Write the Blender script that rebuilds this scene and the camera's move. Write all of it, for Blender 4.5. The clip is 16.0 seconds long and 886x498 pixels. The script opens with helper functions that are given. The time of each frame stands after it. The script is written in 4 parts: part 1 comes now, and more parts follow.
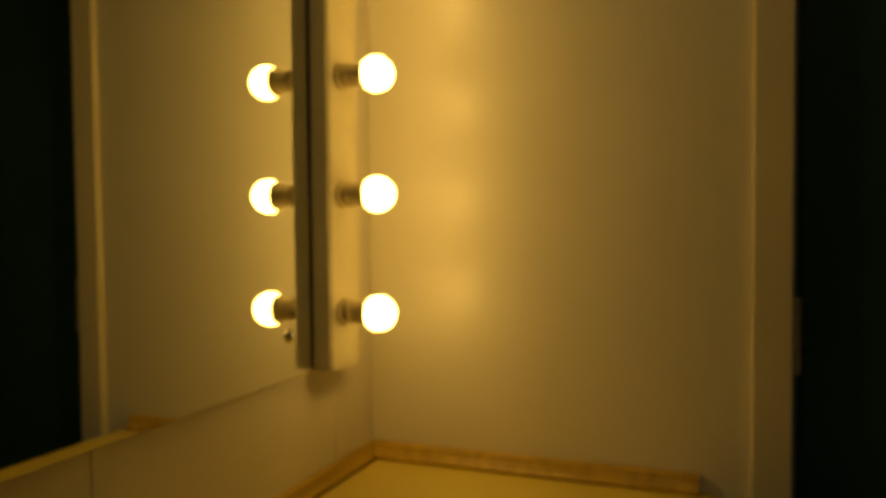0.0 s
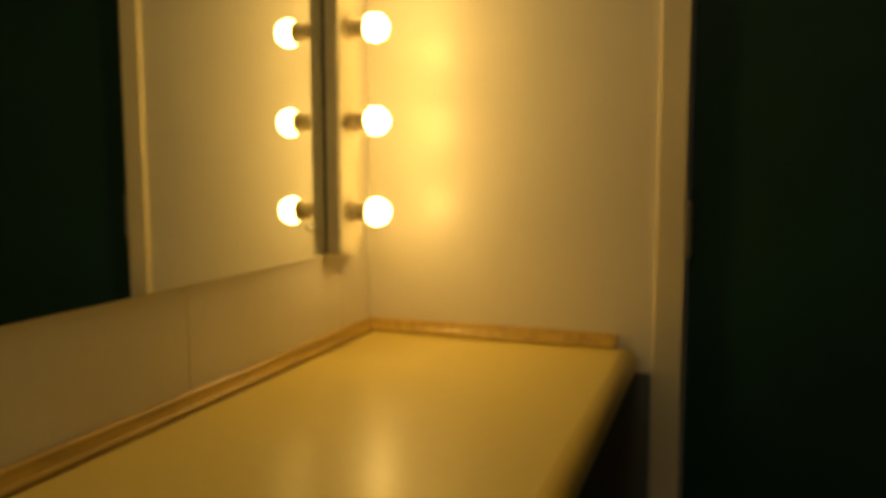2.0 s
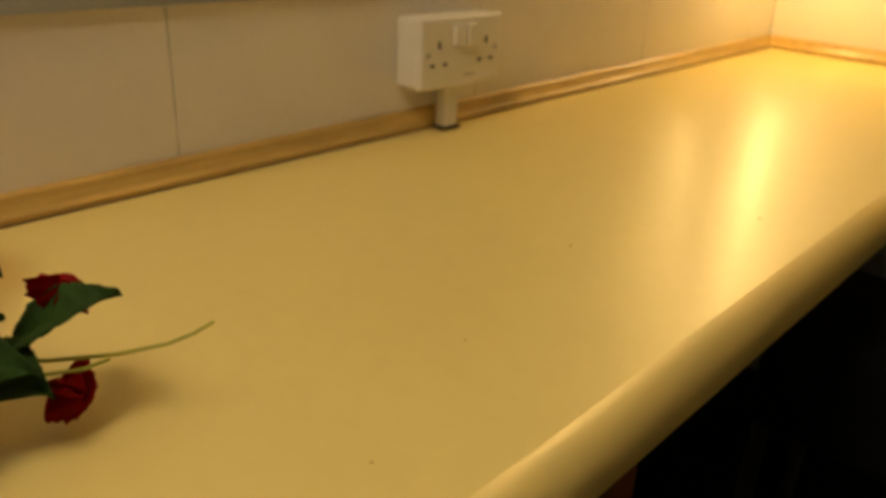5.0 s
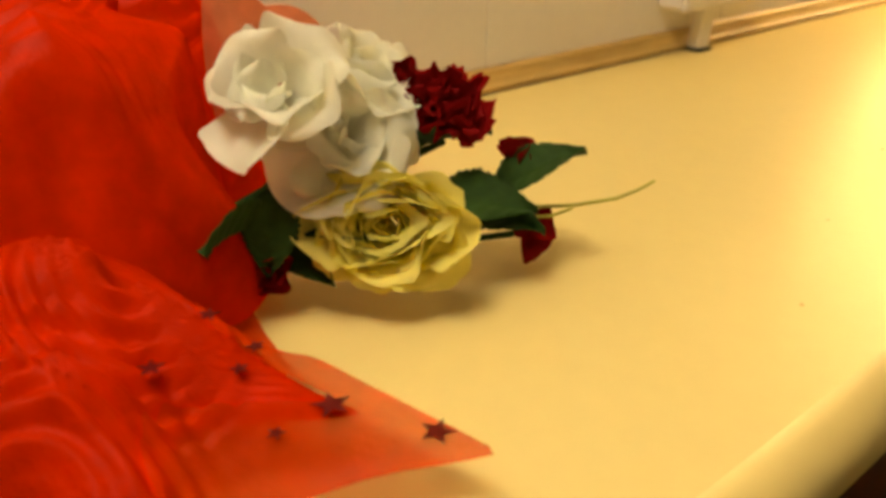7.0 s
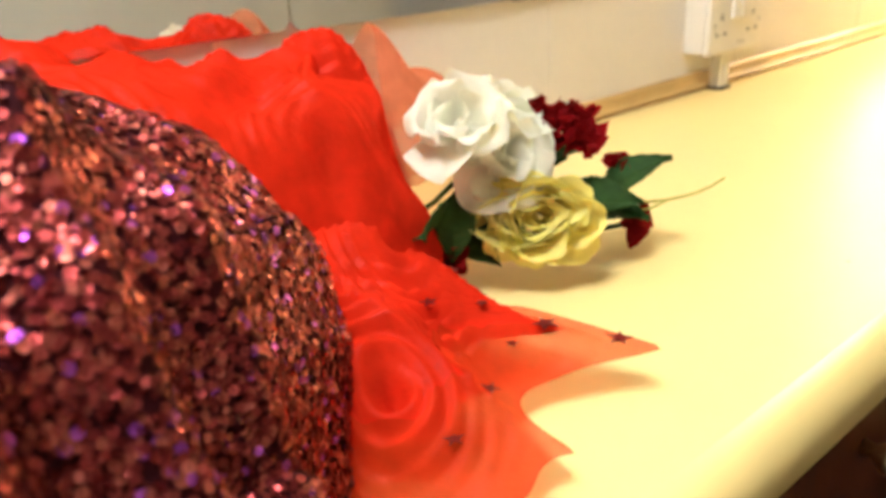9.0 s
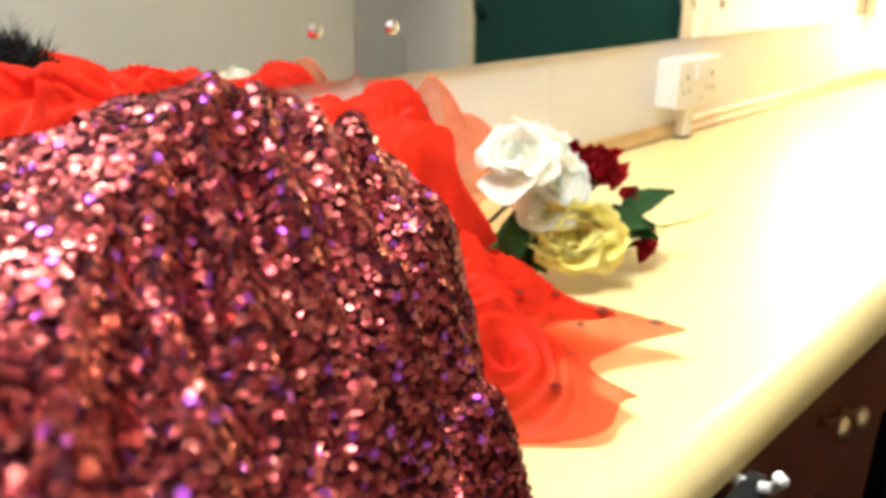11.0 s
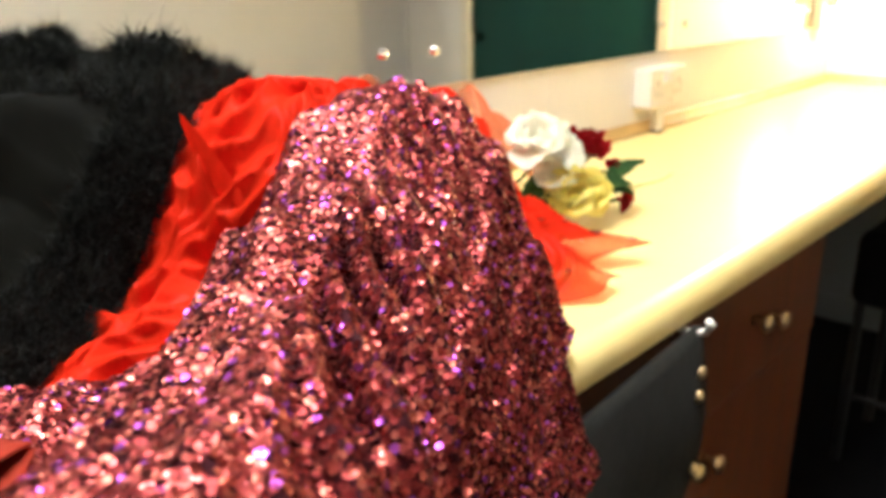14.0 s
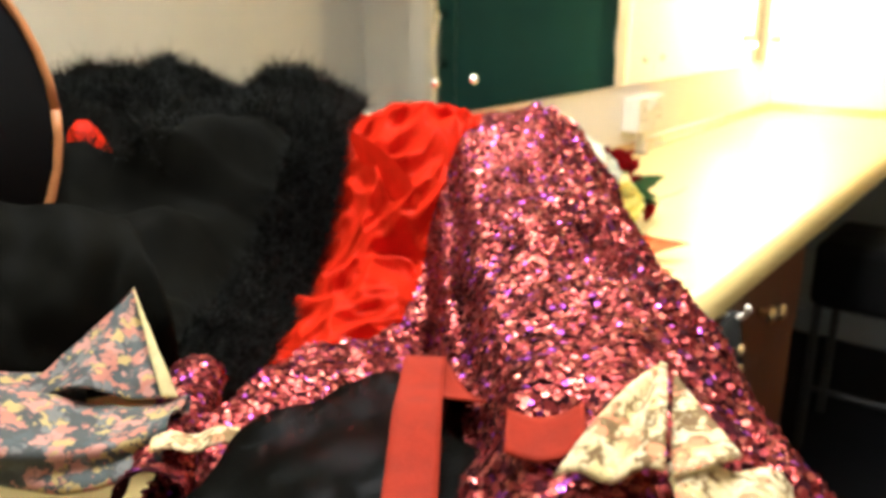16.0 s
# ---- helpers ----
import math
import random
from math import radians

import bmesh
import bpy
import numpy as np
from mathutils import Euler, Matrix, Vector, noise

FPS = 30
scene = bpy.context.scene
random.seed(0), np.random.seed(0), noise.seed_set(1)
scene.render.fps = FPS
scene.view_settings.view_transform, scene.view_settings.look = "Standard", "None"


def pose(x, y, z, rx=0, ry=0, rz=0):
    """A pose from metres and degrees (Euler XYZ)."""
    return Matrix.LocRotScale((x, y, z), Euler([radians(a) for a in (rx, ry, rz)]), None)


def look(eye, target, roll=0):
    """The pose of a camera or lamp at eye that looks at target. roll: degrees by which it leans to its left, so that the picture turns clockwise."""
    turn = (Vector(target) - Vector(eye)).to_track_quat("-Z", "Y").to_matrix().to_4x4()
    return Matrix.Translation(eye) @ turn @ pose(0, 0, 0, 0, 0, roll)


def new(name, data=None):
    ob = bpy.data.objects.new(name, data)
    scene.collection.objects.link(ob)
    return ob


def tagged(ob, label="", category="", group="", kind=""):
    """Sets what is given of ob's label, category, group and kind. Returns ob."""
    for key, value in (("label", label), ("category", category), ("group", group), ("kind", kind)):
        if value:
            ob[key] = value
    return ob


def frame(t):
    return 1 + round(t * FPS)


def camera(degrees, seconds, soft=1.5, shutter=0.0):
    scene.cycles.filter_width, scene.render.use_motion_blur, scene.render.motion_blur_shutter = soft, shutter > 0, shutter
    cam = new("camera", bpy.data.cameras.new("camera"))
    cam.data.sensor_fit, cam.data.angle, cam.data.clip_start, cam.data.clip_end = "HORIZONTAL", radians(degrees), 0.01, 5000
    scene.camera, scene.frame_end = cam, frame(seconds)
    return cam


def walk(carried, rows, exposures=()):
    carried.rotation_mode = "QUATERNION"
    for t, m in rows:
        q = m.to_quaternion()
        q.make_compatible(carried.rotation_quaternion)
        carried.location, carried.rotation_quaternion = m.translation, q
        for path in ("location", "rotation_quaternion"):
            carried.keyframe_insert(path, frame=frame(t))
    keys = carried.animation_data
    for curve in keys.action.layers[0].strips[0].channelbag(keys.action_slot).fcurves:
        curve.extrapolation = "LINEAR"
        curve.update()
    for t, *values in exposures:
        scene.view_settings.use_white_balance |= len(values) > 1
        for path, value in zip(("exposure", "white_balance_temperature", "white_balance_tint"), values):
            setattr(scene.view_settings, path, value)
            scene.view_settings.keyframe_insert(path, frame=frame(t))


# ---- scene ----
cam = camera(59.3, 16.0, soft=3.8)
cam.data.dof.use_dof = True
cam.data.dof.focus_distance, cam.data.dof.aperture_fstop = 0.45, 8.0
PATH = [
    (0, (0.555, -1.106, 1.116), (-0.172, 0.755, 1.039), -0.5),
    (0.5, (0.617, -1.165, 1.112), (-0.171, 0.671, 1.029), -0.6),
    (1, (0.667, -1.247, 1.096), (-0.152, 0.576, 1.005), -1.0),
    (1.5, (0.667, -1.344, 1.094), (-0.073, 0.507, 0.936), -0.7),
    (2, (0.679, -1.424, 1.065), (-0.004, 0.444, 0.861), -0.1),
    (2.5, (0.679, -1.471, 1.091), (-0.016, 0.365, 0.708), 0.0),
    (3, (0.693, -1.55, 1.069), (-0.103, 0.22, 0.584), 0.4),
    (3.5, (0.718, -1.591, 1.053), (-0.231, 0.069, 0.467), 0.3),
    (3.7, (0.737, -1.623, 1.043), (-0.282, -0.011, 0.439), 0.4),
    (5.8, (0.661, -1.932, 1.001), (-0.633, -0.718, 0.079), 2.5),
    (6, (0.653, -1.946, 0.995), (-0.67, -0.767, 0.067), 1.9),
    (6.5, (0.639, -1.993, 0.99), (-0.714, -0.857, 0.053), 1.6),
    (7, (0.626, -2.046, 0.986), (-0.735, -0.914, 0.055), 1.1),
    (7.5, (0.651, -2.093, 0.99), (-0.784, -1.014, 0.109), -0.7),
    (8, (0.671, -2.139, 0.994), (-0.786, -1.059, 0.15), -1.7),
    (8.5, (0.681, -2.185, 1.002), (-0.764, -1.065, 0.192), -1.8),
    (9, (0.681, -2.224, 1.006), (-0.737, -1.051, 0.223), -2.8),
    (9.5, (0.668, -2.273, 1.017), (-0.693, -1.027, 0.245), -1.5),
    (10, (0.662, -2.313, 1.025), (-0.667, -1.025, 0.267), -0.6),
    (10.2, (0.667, -2.331, 1.032), (-0.654, -1.032, 0.277), 0.5),
    (12.3, (0.781, -2.51, 1.049), (-0.545, -1.159, 0.404), -1.0),
    (12.5, (0.787, -2.525, 1.053), (-0.529, -1.171, 0.393), -0.5),
    (13, (0.825, -2.573, 1.054), (-0.491, -1.21, 0.415), -1.0),
    (13.5, (0.85, -2.622, 1.058), (-0.459, -1.253, 0.416), -1.1),
    (14, (0.897, -2.682, 1.07), (-0.429, -1.334, 0.419), -1.3),
    (14.5, (0.9, -2.739, 1.066), (-0.387, -1.355, 0.412), -1.3),
    (15, (0.86, -2.791, 1.058), (-0.336, -1.331, 0.397), -1.0),
    (15.5, (0.858, -2.844, 1.069), (-0.334, -1.372, 0.426), -1.0),
    (16, (0.842, -2.923, 1.09), (-0.349, -1.429, 0.496), -0.1),
]
EXPOSURES = [(0, -1.85, 24000, -4), (1.5, -1.2, 17000, -3), (3.0, 0.15, 8800, 1), (3.7, 0.5, 8700, 3), (6, 0.88, 9000, 6), (7, 1.5, 8600, 7),
             (8, 2.05, 6700, 8), (9, 2.4, 5700, 8), (10, 2.6, 5200, 8), (12.5, 2.8, 5300, 8), (15, 2.8, 5600, 8), (16, 2.75, 5600, 8)]
walk(cam, [(t, look(eye, target, roll)) for t, eye, target, roll in PATH], EXPOSURES)

# ---- world ----
world = bpy.data.worlds.new("world")
world.use_nodes = True
world.node_tree.nodes["Background"].inputs[0].default_value = (0.02, 0.02, 0.022, 1)
scene.world = world

FLOOR, TOP, CEIL = -0.06, 0.74, 2.36
NEAR = -4.3           # wall behind the camera


# ---- materials ----
def material(name, base, rough=0.5, metal=0.0, vary=0.12, scale=12.0, bump=0.0, grain=150.0, coat=0.0, sheen=0.0,
             spec=0.5, second=None, stretch=(1, 1, 1), island=0.0):
    """A surface with variation at two scales: broad stains and fine grain."""
    m = bpy.data.materials.new(name)
    m.use_nodes = True
    nt, n, link = m.node_tree, m.node_tree.nodes, m.node_tree.links.new
    p = n["Principled BSDF"]
    p.inputs["Roughness"].default_value, p.inputs["Metallic"].default_value = rough, metal
    p.inputs["Coat Weight"].default_value, p.inputs["Coat Roughness"].default_value = coat, 0.25
    p.inputs["Sheen Weight"].default_value, p.inputs["Specular IOR Level"].default_value = sheen, spec
    where = n.new("ShaderNodeTexCoord")
    turn = n.new("ShaderNodeMapping")
    turn.inputs["Scale"].default_value = stretch
    link(where.outputs["Object"], turn.inputs["Vector"])
    broad, fine = n.new("ShaderNodeTexNoise"), n.new("ShaderNodeTexNoise")
    broad.inputs["Scale"].default_value, broad.inputs["Detail"].default_value = scale, 5
    fine.inputs["Scale"].default_value, fine.inputs["Detail"].default_value = grain, 3
    link(turn.outputs[0], broad.inputs["Vector"]), link(turn.outputs[0], fine.inputs["Vector"])
    add = n.new("ShaderNodeMath")
    add.operation = "MULTIPLY_ADD"
    add.inputs[1].default_value = 0.35
    link(fine.outputs["Fac"], add.inputs[0]), link(broad.outputs["Fac"], add.inputs[2])
    ramp = n.new("ShaderNodeValToRGB")
    dark = second or [c * (1 - vary) for c in base]
    light = [min(1, c * (1 + vary * 0.5)) for c in base]
    ramp.color_ramp.elements[0].position, ramp.color_ramp.elements[0].color = 0.45, (*dark, 1)
    ramp.color_ramp.elements[1].position, ramp.color_ramp.elements[1].color = 0.9, (*light, 1)
    link(add.outputs[0], ramp.inputs[0])
    out = ramp.outputs[0]
    if island:
        geo, hue = n.new("ShaderNodeNewGeometry"), n.new("ShaderNodeHueSaturation")
        span = n.new("ShaderNodeMapRange")
        span.inputs["To Min"].default_value, span.inputs["To Max"].default_value = 1 - island, 1 + island
        link(geo.outputs["Random Per Island"], span.inputs["Value"])
        link(span.outputs[0], hue.inputs["Value"]), link(out, hue.inputs["Color"])
        out = hue.outputs[0]
    link(out, p.inputs["Base Color"])
    wear = n.new("ShaderNodeMapRange")
    wear.inputs["To Min"].default_value, wear.inputs["To Max"].default_value = rough * 0.85, min(1, rough * 1.2)
    link(broad.outputs["Fac"], wear.inputs["Value"]), link(wear.outputs[0], p.inputs["Roughness"])
    if bump:
        b = n.new("ShaderNodeBump")
        b.inputs["Strength"].default_value, b.inputs["Distance"].default_value = bump, 0.002
        link(add.outputs[0], b.inputs["Height"]), link(b.outputs[0], p.inputs["Normal"])
    return m


def veil(name, base, clear, glow=0.5, scale=60.0, relief_of=0.55):
    """Thin woven cloth: diffuse, light from behind, and partly see-through."""
    m = bpy.data.materials.new(name)
    m.use_nodes = True
    n, link = m.node_tree.nodes, m.node_tree.links.new
    n.remove(n["Principled BSDF"])
    where, noise_, ramp = n.new("ShaderNodeTexCoord"), n.new("ShaderNodeTexNoise"), n.new("ShaderNodeValToRGB")
    noise_.inputs["Scale"].default_value, noise_.inputs["Detail"].default_value = scale, 4
    link(where.outputs["Object"], noise_.inputs["Vector"]), link(noise_.outputs["Fac"], ramp.inputs[0])
    ramp.color_ramp.elements[0].position, ramp.color_ramp.elements[0].color = 0.3, (*[c * 0.75 for c in base], 1)
    ramp.color_ramp.elements[1].position, ramp.color_ramp.elements[1].color = 0.75, (*base, 1)
    d, t, g, c = (n.new("ShaderNodeBsdf" + k) for k in ("Diffuse", "Translucent", "Glossy", "Transparent"))
    c.inputs[0].default_value = (1, 0.75, 0.6, 1)
    g.inputs["Roughness"].default_value = 0.35
    link(ramp.outputs[0], d.inputs[0]), link(ramp.outputs[0], t.inputs[0])
    a, b, e = n.new("ShaderNodeMixShader"), n.new("ShaderNodeMixShader"), n.new("ShaderNodeMixShader")
    a.inputs[0].default_value, b.inputs[0].default_value, e.inputs[0].default_value = glow, 0.004, clear
    weave, relief = n.new("ShaderNodeTexNoise"), n.new("ShaderNodeBump")
    weave.inputs["Scale"].default_value, weave.inputs["Detail"].default_value = 260, 4
    relief.inputs["Strength"].default_value, relief.inputs["Distance"].default_value = relief_of, 0.0015
    link(where.outputs["Object"], weave.inputs["Vector"]), link(weave.outputs["Fac"], relief.inputs["Height"])
    for s in (d, t, g):
        link(relief.outputs[0], s.inputs["Normal"])
    link(d.outputs[0], a.inputs[1]), link(t.outputs[0], a.inputs[2])
    link(a.outputs[0], b.inputs[1]), link(g.outputs[0], b.inputs[2])
    link(b.outputs[0], e.inputs[1]), link(c.outputs[0], e.inputs[2])
    link(e.outputs[0], n["Material Output"].inputs[0])
    return m


def lamp_material(name, colour, strength):
    m = bpy.data.materials.new(name)
    m.use_nodes = True
    p = m.node_tree.nodes["Principled BSDF"]
    p.inputs["Base Color"].default_value = (0.9, 0.9, 0.88, 1)
    p.inputs["Emission Color"].default_value, p.inputs["Emission Strength"].default_value = (*colour, 1), strength
    return m


def print_cloth(name, ground, spots, scale):
    """Printed cotton: a ground with blots of several colours."""
    m = bpy.data.materials.new(name)
    m.use_nodes = True
    n, link = m.node_tree.nodes, m.node_tree.links.new
    p = n["Principled BSDF"]
    p.inputs["Roughness"].default_value = 0.8
    where, warp, cells, ramp = (n.new("ShaderNode" + k) for k in ("TexCoord", "TexNoise", "TexVoronoi", "ValToRGB"))
    warp.inputs["Scale"].default_value, warp.inputs["Detail"].default_value = scale * 1.4, 3
    mix = n.new("ShaderNodeVectorMath")
    mix.operation = "MULTIPLY_ADD"
    mix.inputs[1].default_value = (0.02, 0.02, 0.02)
    link(where.outputs["Object"], warp.inputs["Vector"]), link(warp.outputs["Color"], mix.inputs[0])
    link(where.outputs["Object"], mix.inputs[2]), link(mix.outputs[0], cells.inputs["Vector"])
    cells.inputs["Scale"].default_value = scale
    split = n.new("ShaderNodeSeparateColor")
    link(cells.outputs["Color"], split.inputs[0]), link(split.outputs[0], ramp.inputs[0])
    ramp.color_ramp.interpolation = "CONSTANT"
    cols = [ground] + spots
    for k, c in enumerate(cols):
        e = ramp.color_ramp.elements[k] if k < 2 else ramp.color_ramp.elements.new(k / len(cols))
        e.position, e.color = k / len(cols), (*c, 1)
    edge = n.new("ShaderNodeMapRange")
    edge.inputs["From Min"].default_value, edge.inputs["From Max"].default_value = 0.58, 0.78
    link(cells.outputs["Distance"], edge.inputs["Value"])
    blend = n.new("ShaderNodeMix")
    blend.data_type = "RGBA"
    blend.inputs["B"].default_value = (*ground, 1)
    link(edge.outputs[0], blend.inputs["Factor"]), link(ramp.outputs[0], blend.inputs["A"])
    link(blend.outputs["Result"], p.inputs["Base Color"])
    return m


PAINT = material("cream wall paint", (0.78, 0.73, 0.64), 0.34, vary=0.06, scale=3, bump=0.15, grain=220)
GREY = material("grey wall paint", (0.70, 0.67, 0.61), 0.6, vary=0.08, scale=2, bump=0.15, grain=200)
# shade below the counter, put into a dark blue-grey colour
SHADEGREY = material("dark blue-grey counter shade", (0.15, 0.165, 0.18), 0.6, vary=0.12, scale=4, bump=0.15, grain=200)
PANEL = material("white laminate panel", (0.78, 0.73, 0.66), 0.35, vary=0.06, scale=5, bump=0.06, grain=90)
FRAME = material("cream gloss paint", (0.76, 0.68, 0.52), 0.35, vary=0.08, scale=6, bump=0.12)
GREEN = material("dark green door paint", (0.013, 0.054, 0.042), 0.45, vary=0.2, scale=3, bump=0.1, spec=0.15)
CARPET = material("black carpet", (0.0055, 0.0055, 0.0065), 0.95, spec=0.1, vary=0.4, scale=30, bump=0.6, grain=500)
LAMINATE = material("cream yellow laminate", (0.80, 0.63, 0.25), 0.42, vary=0.05, scale=2.5, bump=0.02, grain=60, coat=0.25)
PINE = material("varnished pine", (0.60, 0.39, 0.13), 0.35, vary=0.3, scale=9, bump=0.1, grain=120, coat=0.2, stretch=(6, 1, 6))
# colour of the shadow line in the gap under the moulding
GAPSHADE = material("dark brown gap shadow", (0.07, 0.03, 0.012), 0.8, vary=0.4, scale=40)
MAHOGANY = material("red brown wood", (0.15, 0.042, 0.012), 0.35, vary=0.45, scale=5, bump=0.1, grain=80, coat=0.2, stretch=(6, 6, 0.6))
BRASS = material("worn brass", (0.75, 0.58, 0.30), 0.3, metal=1.0, vary=0.2, scale=60)
CHROME = material("chrome", (0.8, 0.8, 0.8), 0.15, metal=1.0, vary=0.1, scale=80)
STEEL = material("dull steel", (0.45, 0.44, 0.42), 0.4, metal=1.0, vary=0.3, scale=60)
PLASTIC = material("white plastic", (0.80, 0.76, 0.68), 0.3, vary=0.05, scale=20)
DARK = material("black plastic", (0.01, 0.01, 0.01), 0.5, vary=0.2)
GREYPRINT = material("grey print", (0.35, 0.3, 0.24), 0.5)
METAL_CREAM = material("cream enamelled steel", (0.62, 0.56, 0.42), 0.3, vary=0.08, scale=15, bump=0.05)
LAMPHOLDER = material("brown bakelite", (0.56, 0.46, 0.29), 0.35, vary=0.25, scale=60)
BULB = lamp_material("lit opal glass", (1.0, 0.70, 0.33), 57.0)
DIFFUSER = lamp_material("unseen lit ceiling diffuser", (1.0, 0.93, 0.84), 6.8)
VINYL = material("black vinyl", (0.006, 0.006, 0.006), 0.8, spec=0.15, vary=0.3, scale=20, bump=0.2)
FELT = material("grey wool cloth", (0.017, 0.0165, 0.013), 0.9, spec=0.15, vary=0.3, scale=60, bump=0.5, grain=600, sheen=0.04)
MIRROR = bpy.data.materials.new("silvered mirror")
MIRROR.use_nodes = True
_p = MIRROR.node_tree.nodes["Principled BSDF"]
_p.inputs["Base Color"].default_value, _p.inputs["Metallic"].default_value = (0.86, 0.88, 0.84, 1), 1.0
_p.inputs["Roughness"].default_value = 0.02
CHIFFON = veil("red chiffon", (0.80, 0.030, 0.006), 0.0, glow=0.35)
ORGANZA = veil("sheer orange red organza", (0.90, 0.060, 0.010), 0.30, glow=0.5)
BLUSH = veil("sheer blush organza", (0.85, 0.28, 0.14), 0.45, glow=0.5)
STARRED = material("dark red foil", (0.16, 0.004, 0.004), 0.35, metal=0.4)
BURGUNDY = material("burgundy net", (0.04, 0.004, 0.007), 0.8, spec=0.1, vary=0.4, scale=80, bump=0.4)
SATIN = material("black satin", (0.0042, 0.0040, 0.0028), 0.7, vary=0.3, scale=25, bump=0.3, spec=0.02)
FUR = material("black fake fur", (0.009, 0.0095, 0.007), 0.7, spec=0.12, vary=0.4, scale=60, island=0.6)
NET = veil("black net cloth", (0.004, 0.004, 0.003), 0.15, glow=0.1)
TAPE = material("brick red ribbon", (0.25, 0.024, 0.010), 0.8, spec=0.1, vary=0.15, scale=90, bump=0.3, grain=700)
FLORAL = print_cloth("cream floral cotton", (0.17, 0.10, 0.03), [(0.62, 0.50, 0.26), (0.66, 0.57, 0.35), (0.64, 0.25, 0.11), (0.60, 0.47, 0.20), (0.64, 0.52, 0.28)], 150)
CAMO = print_cloth("pastel printed cotton", (0.05, 0.055, 0.05), [(0.40, 0.15, 0.10), (0.06, 0.075, 0.07), (0.42, 0.20, 0.15), (0.40, 0.29, 0.10), (0.14, 0.14, 0.13)], 125)
EDGING = material("pale yellow cotton", (0.46, 0.38, 0.17), 0.85, vary=0.25, scale=90, bump=0.3, grain=600)
WHITE_PETAL = veil("ivory petal cloth", (0.98, 0.98, 0.82), 0.0, glow=0.48, scale=30, relief_of=0.08)
YELLOW_PETAL = veil("yellow petal cloth", (0.97, 0.89, 0.27), 0.0, glow=0.42, scale=40, relief_of=0.1)
RED_PETAL = veil("deep red petal cloth", (0.30, 0.008, 0.010), 0.0, glow=0.2, scale=60)
LEAF = material("dark green cloth leaf", (0.024, 0.058, 0.010), 0.7, vary=0.35, scale=50, bump=0.3, spec=0.15)
STEM = material("green plastic stem", (0.38, 0.36, 0.05), 0.45, vary=0.2, scale=50)


def sequin_material():
    m = bpy.data.materials.new("rose and violet sequins")
    m.use_nodes = True
    n, link = m.node_tree.nodes, m.node_tree.links.new
    p = n["Principled BSDF"]
    p.inputs["Metallic"].default_value = 0.8
    geo, ramp, gloss = n.new("ShaderNodeNewGeometry"), n.new("ShaderNodeValToRGB"), n.new("ShaderNodeMath")
    gloss.operation = "PINGPONG"
    spread = n.new("ShaderNodeMapRange")
    gloss.inputs[1].default_value = 0.02
    spread.inputs["From Min"].default_value, spread.inputs["From Max"].default_value = 0.005, 0.009
    spread.inputs["To Min"].default_value, spread.inputs["To Max"].default_value = 0.12, 0.45
    link(geo.outputs["Random Per Island"], gloss.inputs[0]), link(gloss.outputs[0], spread.inputs["Value"]), link(spread.outputs[0], p.inputs["Roughness"])
    link(geo.outputs["Random Per Island"], ramp.inputs[0]), link(ramp.outputs[0], p.inputs["Base Color"])
    ramp.color_ramp.interpolation = "CONSTANT"
    tones = [(0.0, (0.24, 0.028, 0.026)), (0.34, (0.33, 0.055, 0.046)), (0.60, (0.13, 0.011, 0.012)), (0.74, (0.48, 0.12, 0.085)), (0.95, (0.44, 0.09, 0.56))]
    for k, (at, c) in enumerate(tones):
        e = ramp.color_ramp.elements[k] if k < 2 else ramp.color_ramp.elements.new(at)
        e.position, e.color = at, (*c, 1)
    return m


SEQUIN = sequin_material()


# ---- building helpers ----
def finish(bm, smooth=False):
    bmesh.ops.recalc_face_normals(bm, faces=bm.faces)
    me = bpy.data.meshes.new("mesh")
    bm.to_mesh(me)
    bm.free()
    for f in me.polygons:
        f.use_smooth = smooth
    return me


def part(name, bm, mat, parent=None, label="", smooth=False):
    """Links a bmesh as one mesh object, under a thing or a part."""
    ob = new(name, finish(bm, smooth))
    ob.data.materials.append(mat)
    if parent:
        ob.parent = parent
        if not parent.parent:
            ob.matrix_parent_inverse = parent.matrix_basis.inverted()
    if label:
        tagged(ob, label)
    return ob


def thing(name, at, label, category, group="", kind=""):
    ob = new(name)
    ob.empty_display_size = 0.05
    ob.matrix_basis = Matrix.Translation(at)
    return tagged(ob, label, category, group, kind)


def box(lo, hi, bevel=0.0, seg=2, bm=None):
    bm = bm or bmesh.new()
    made = bmesh.ops.create_cube(bm, size=1)["verts"]
    c, d = [(a + b) / 2 for a, b in zip(lo, hi)], [b - a for a, b in zip(lo, hi)]
    for v in made:
        v.co = Vector([v.co[k] * d[k] + c[k] for k in range(3)])
    if bevel:
        edges = {e for v in made for e in v.link_edges}
        bmesh.ops.bevel(bm, geom=list(edges), offset=bevel, segments=seg, affect="EDGES", profile=0.5)
    return bm


def lathe(profile, at, axis="z", seg=20, bm=None):
    """A solid turned from (radius, height) pairs."""
    bm = bm or bmesh.new()
    turn = {"z": Matrix.Identity(3), "x": Matrix(((0, 0, 1), (0, 1, 0), (-1, 0, 0))), "y": Matrix(((1, 0, 0), (0, 0, 1), (0, -1, 0)))}[axis]
    rings = []
    for r, h in profile:
        rings.append([bm.verts.new(Vector(at) + turn @ Vector((r * math.cos(2 * math.pi * k / seg), r * math.sin(2 * math.pi * k / seg), h))) for k in range(seg)])
    for a, b in zip(rings, rings[1:]):
        for k in range(seg):
            bm.faces.new((a[k], a[(k + 1) % seg], b[(k + 1) % seg], b[k]))
    bm.faces.new(rings[0][::-1])
    bm.faces.new(rings[-1])
    return bm


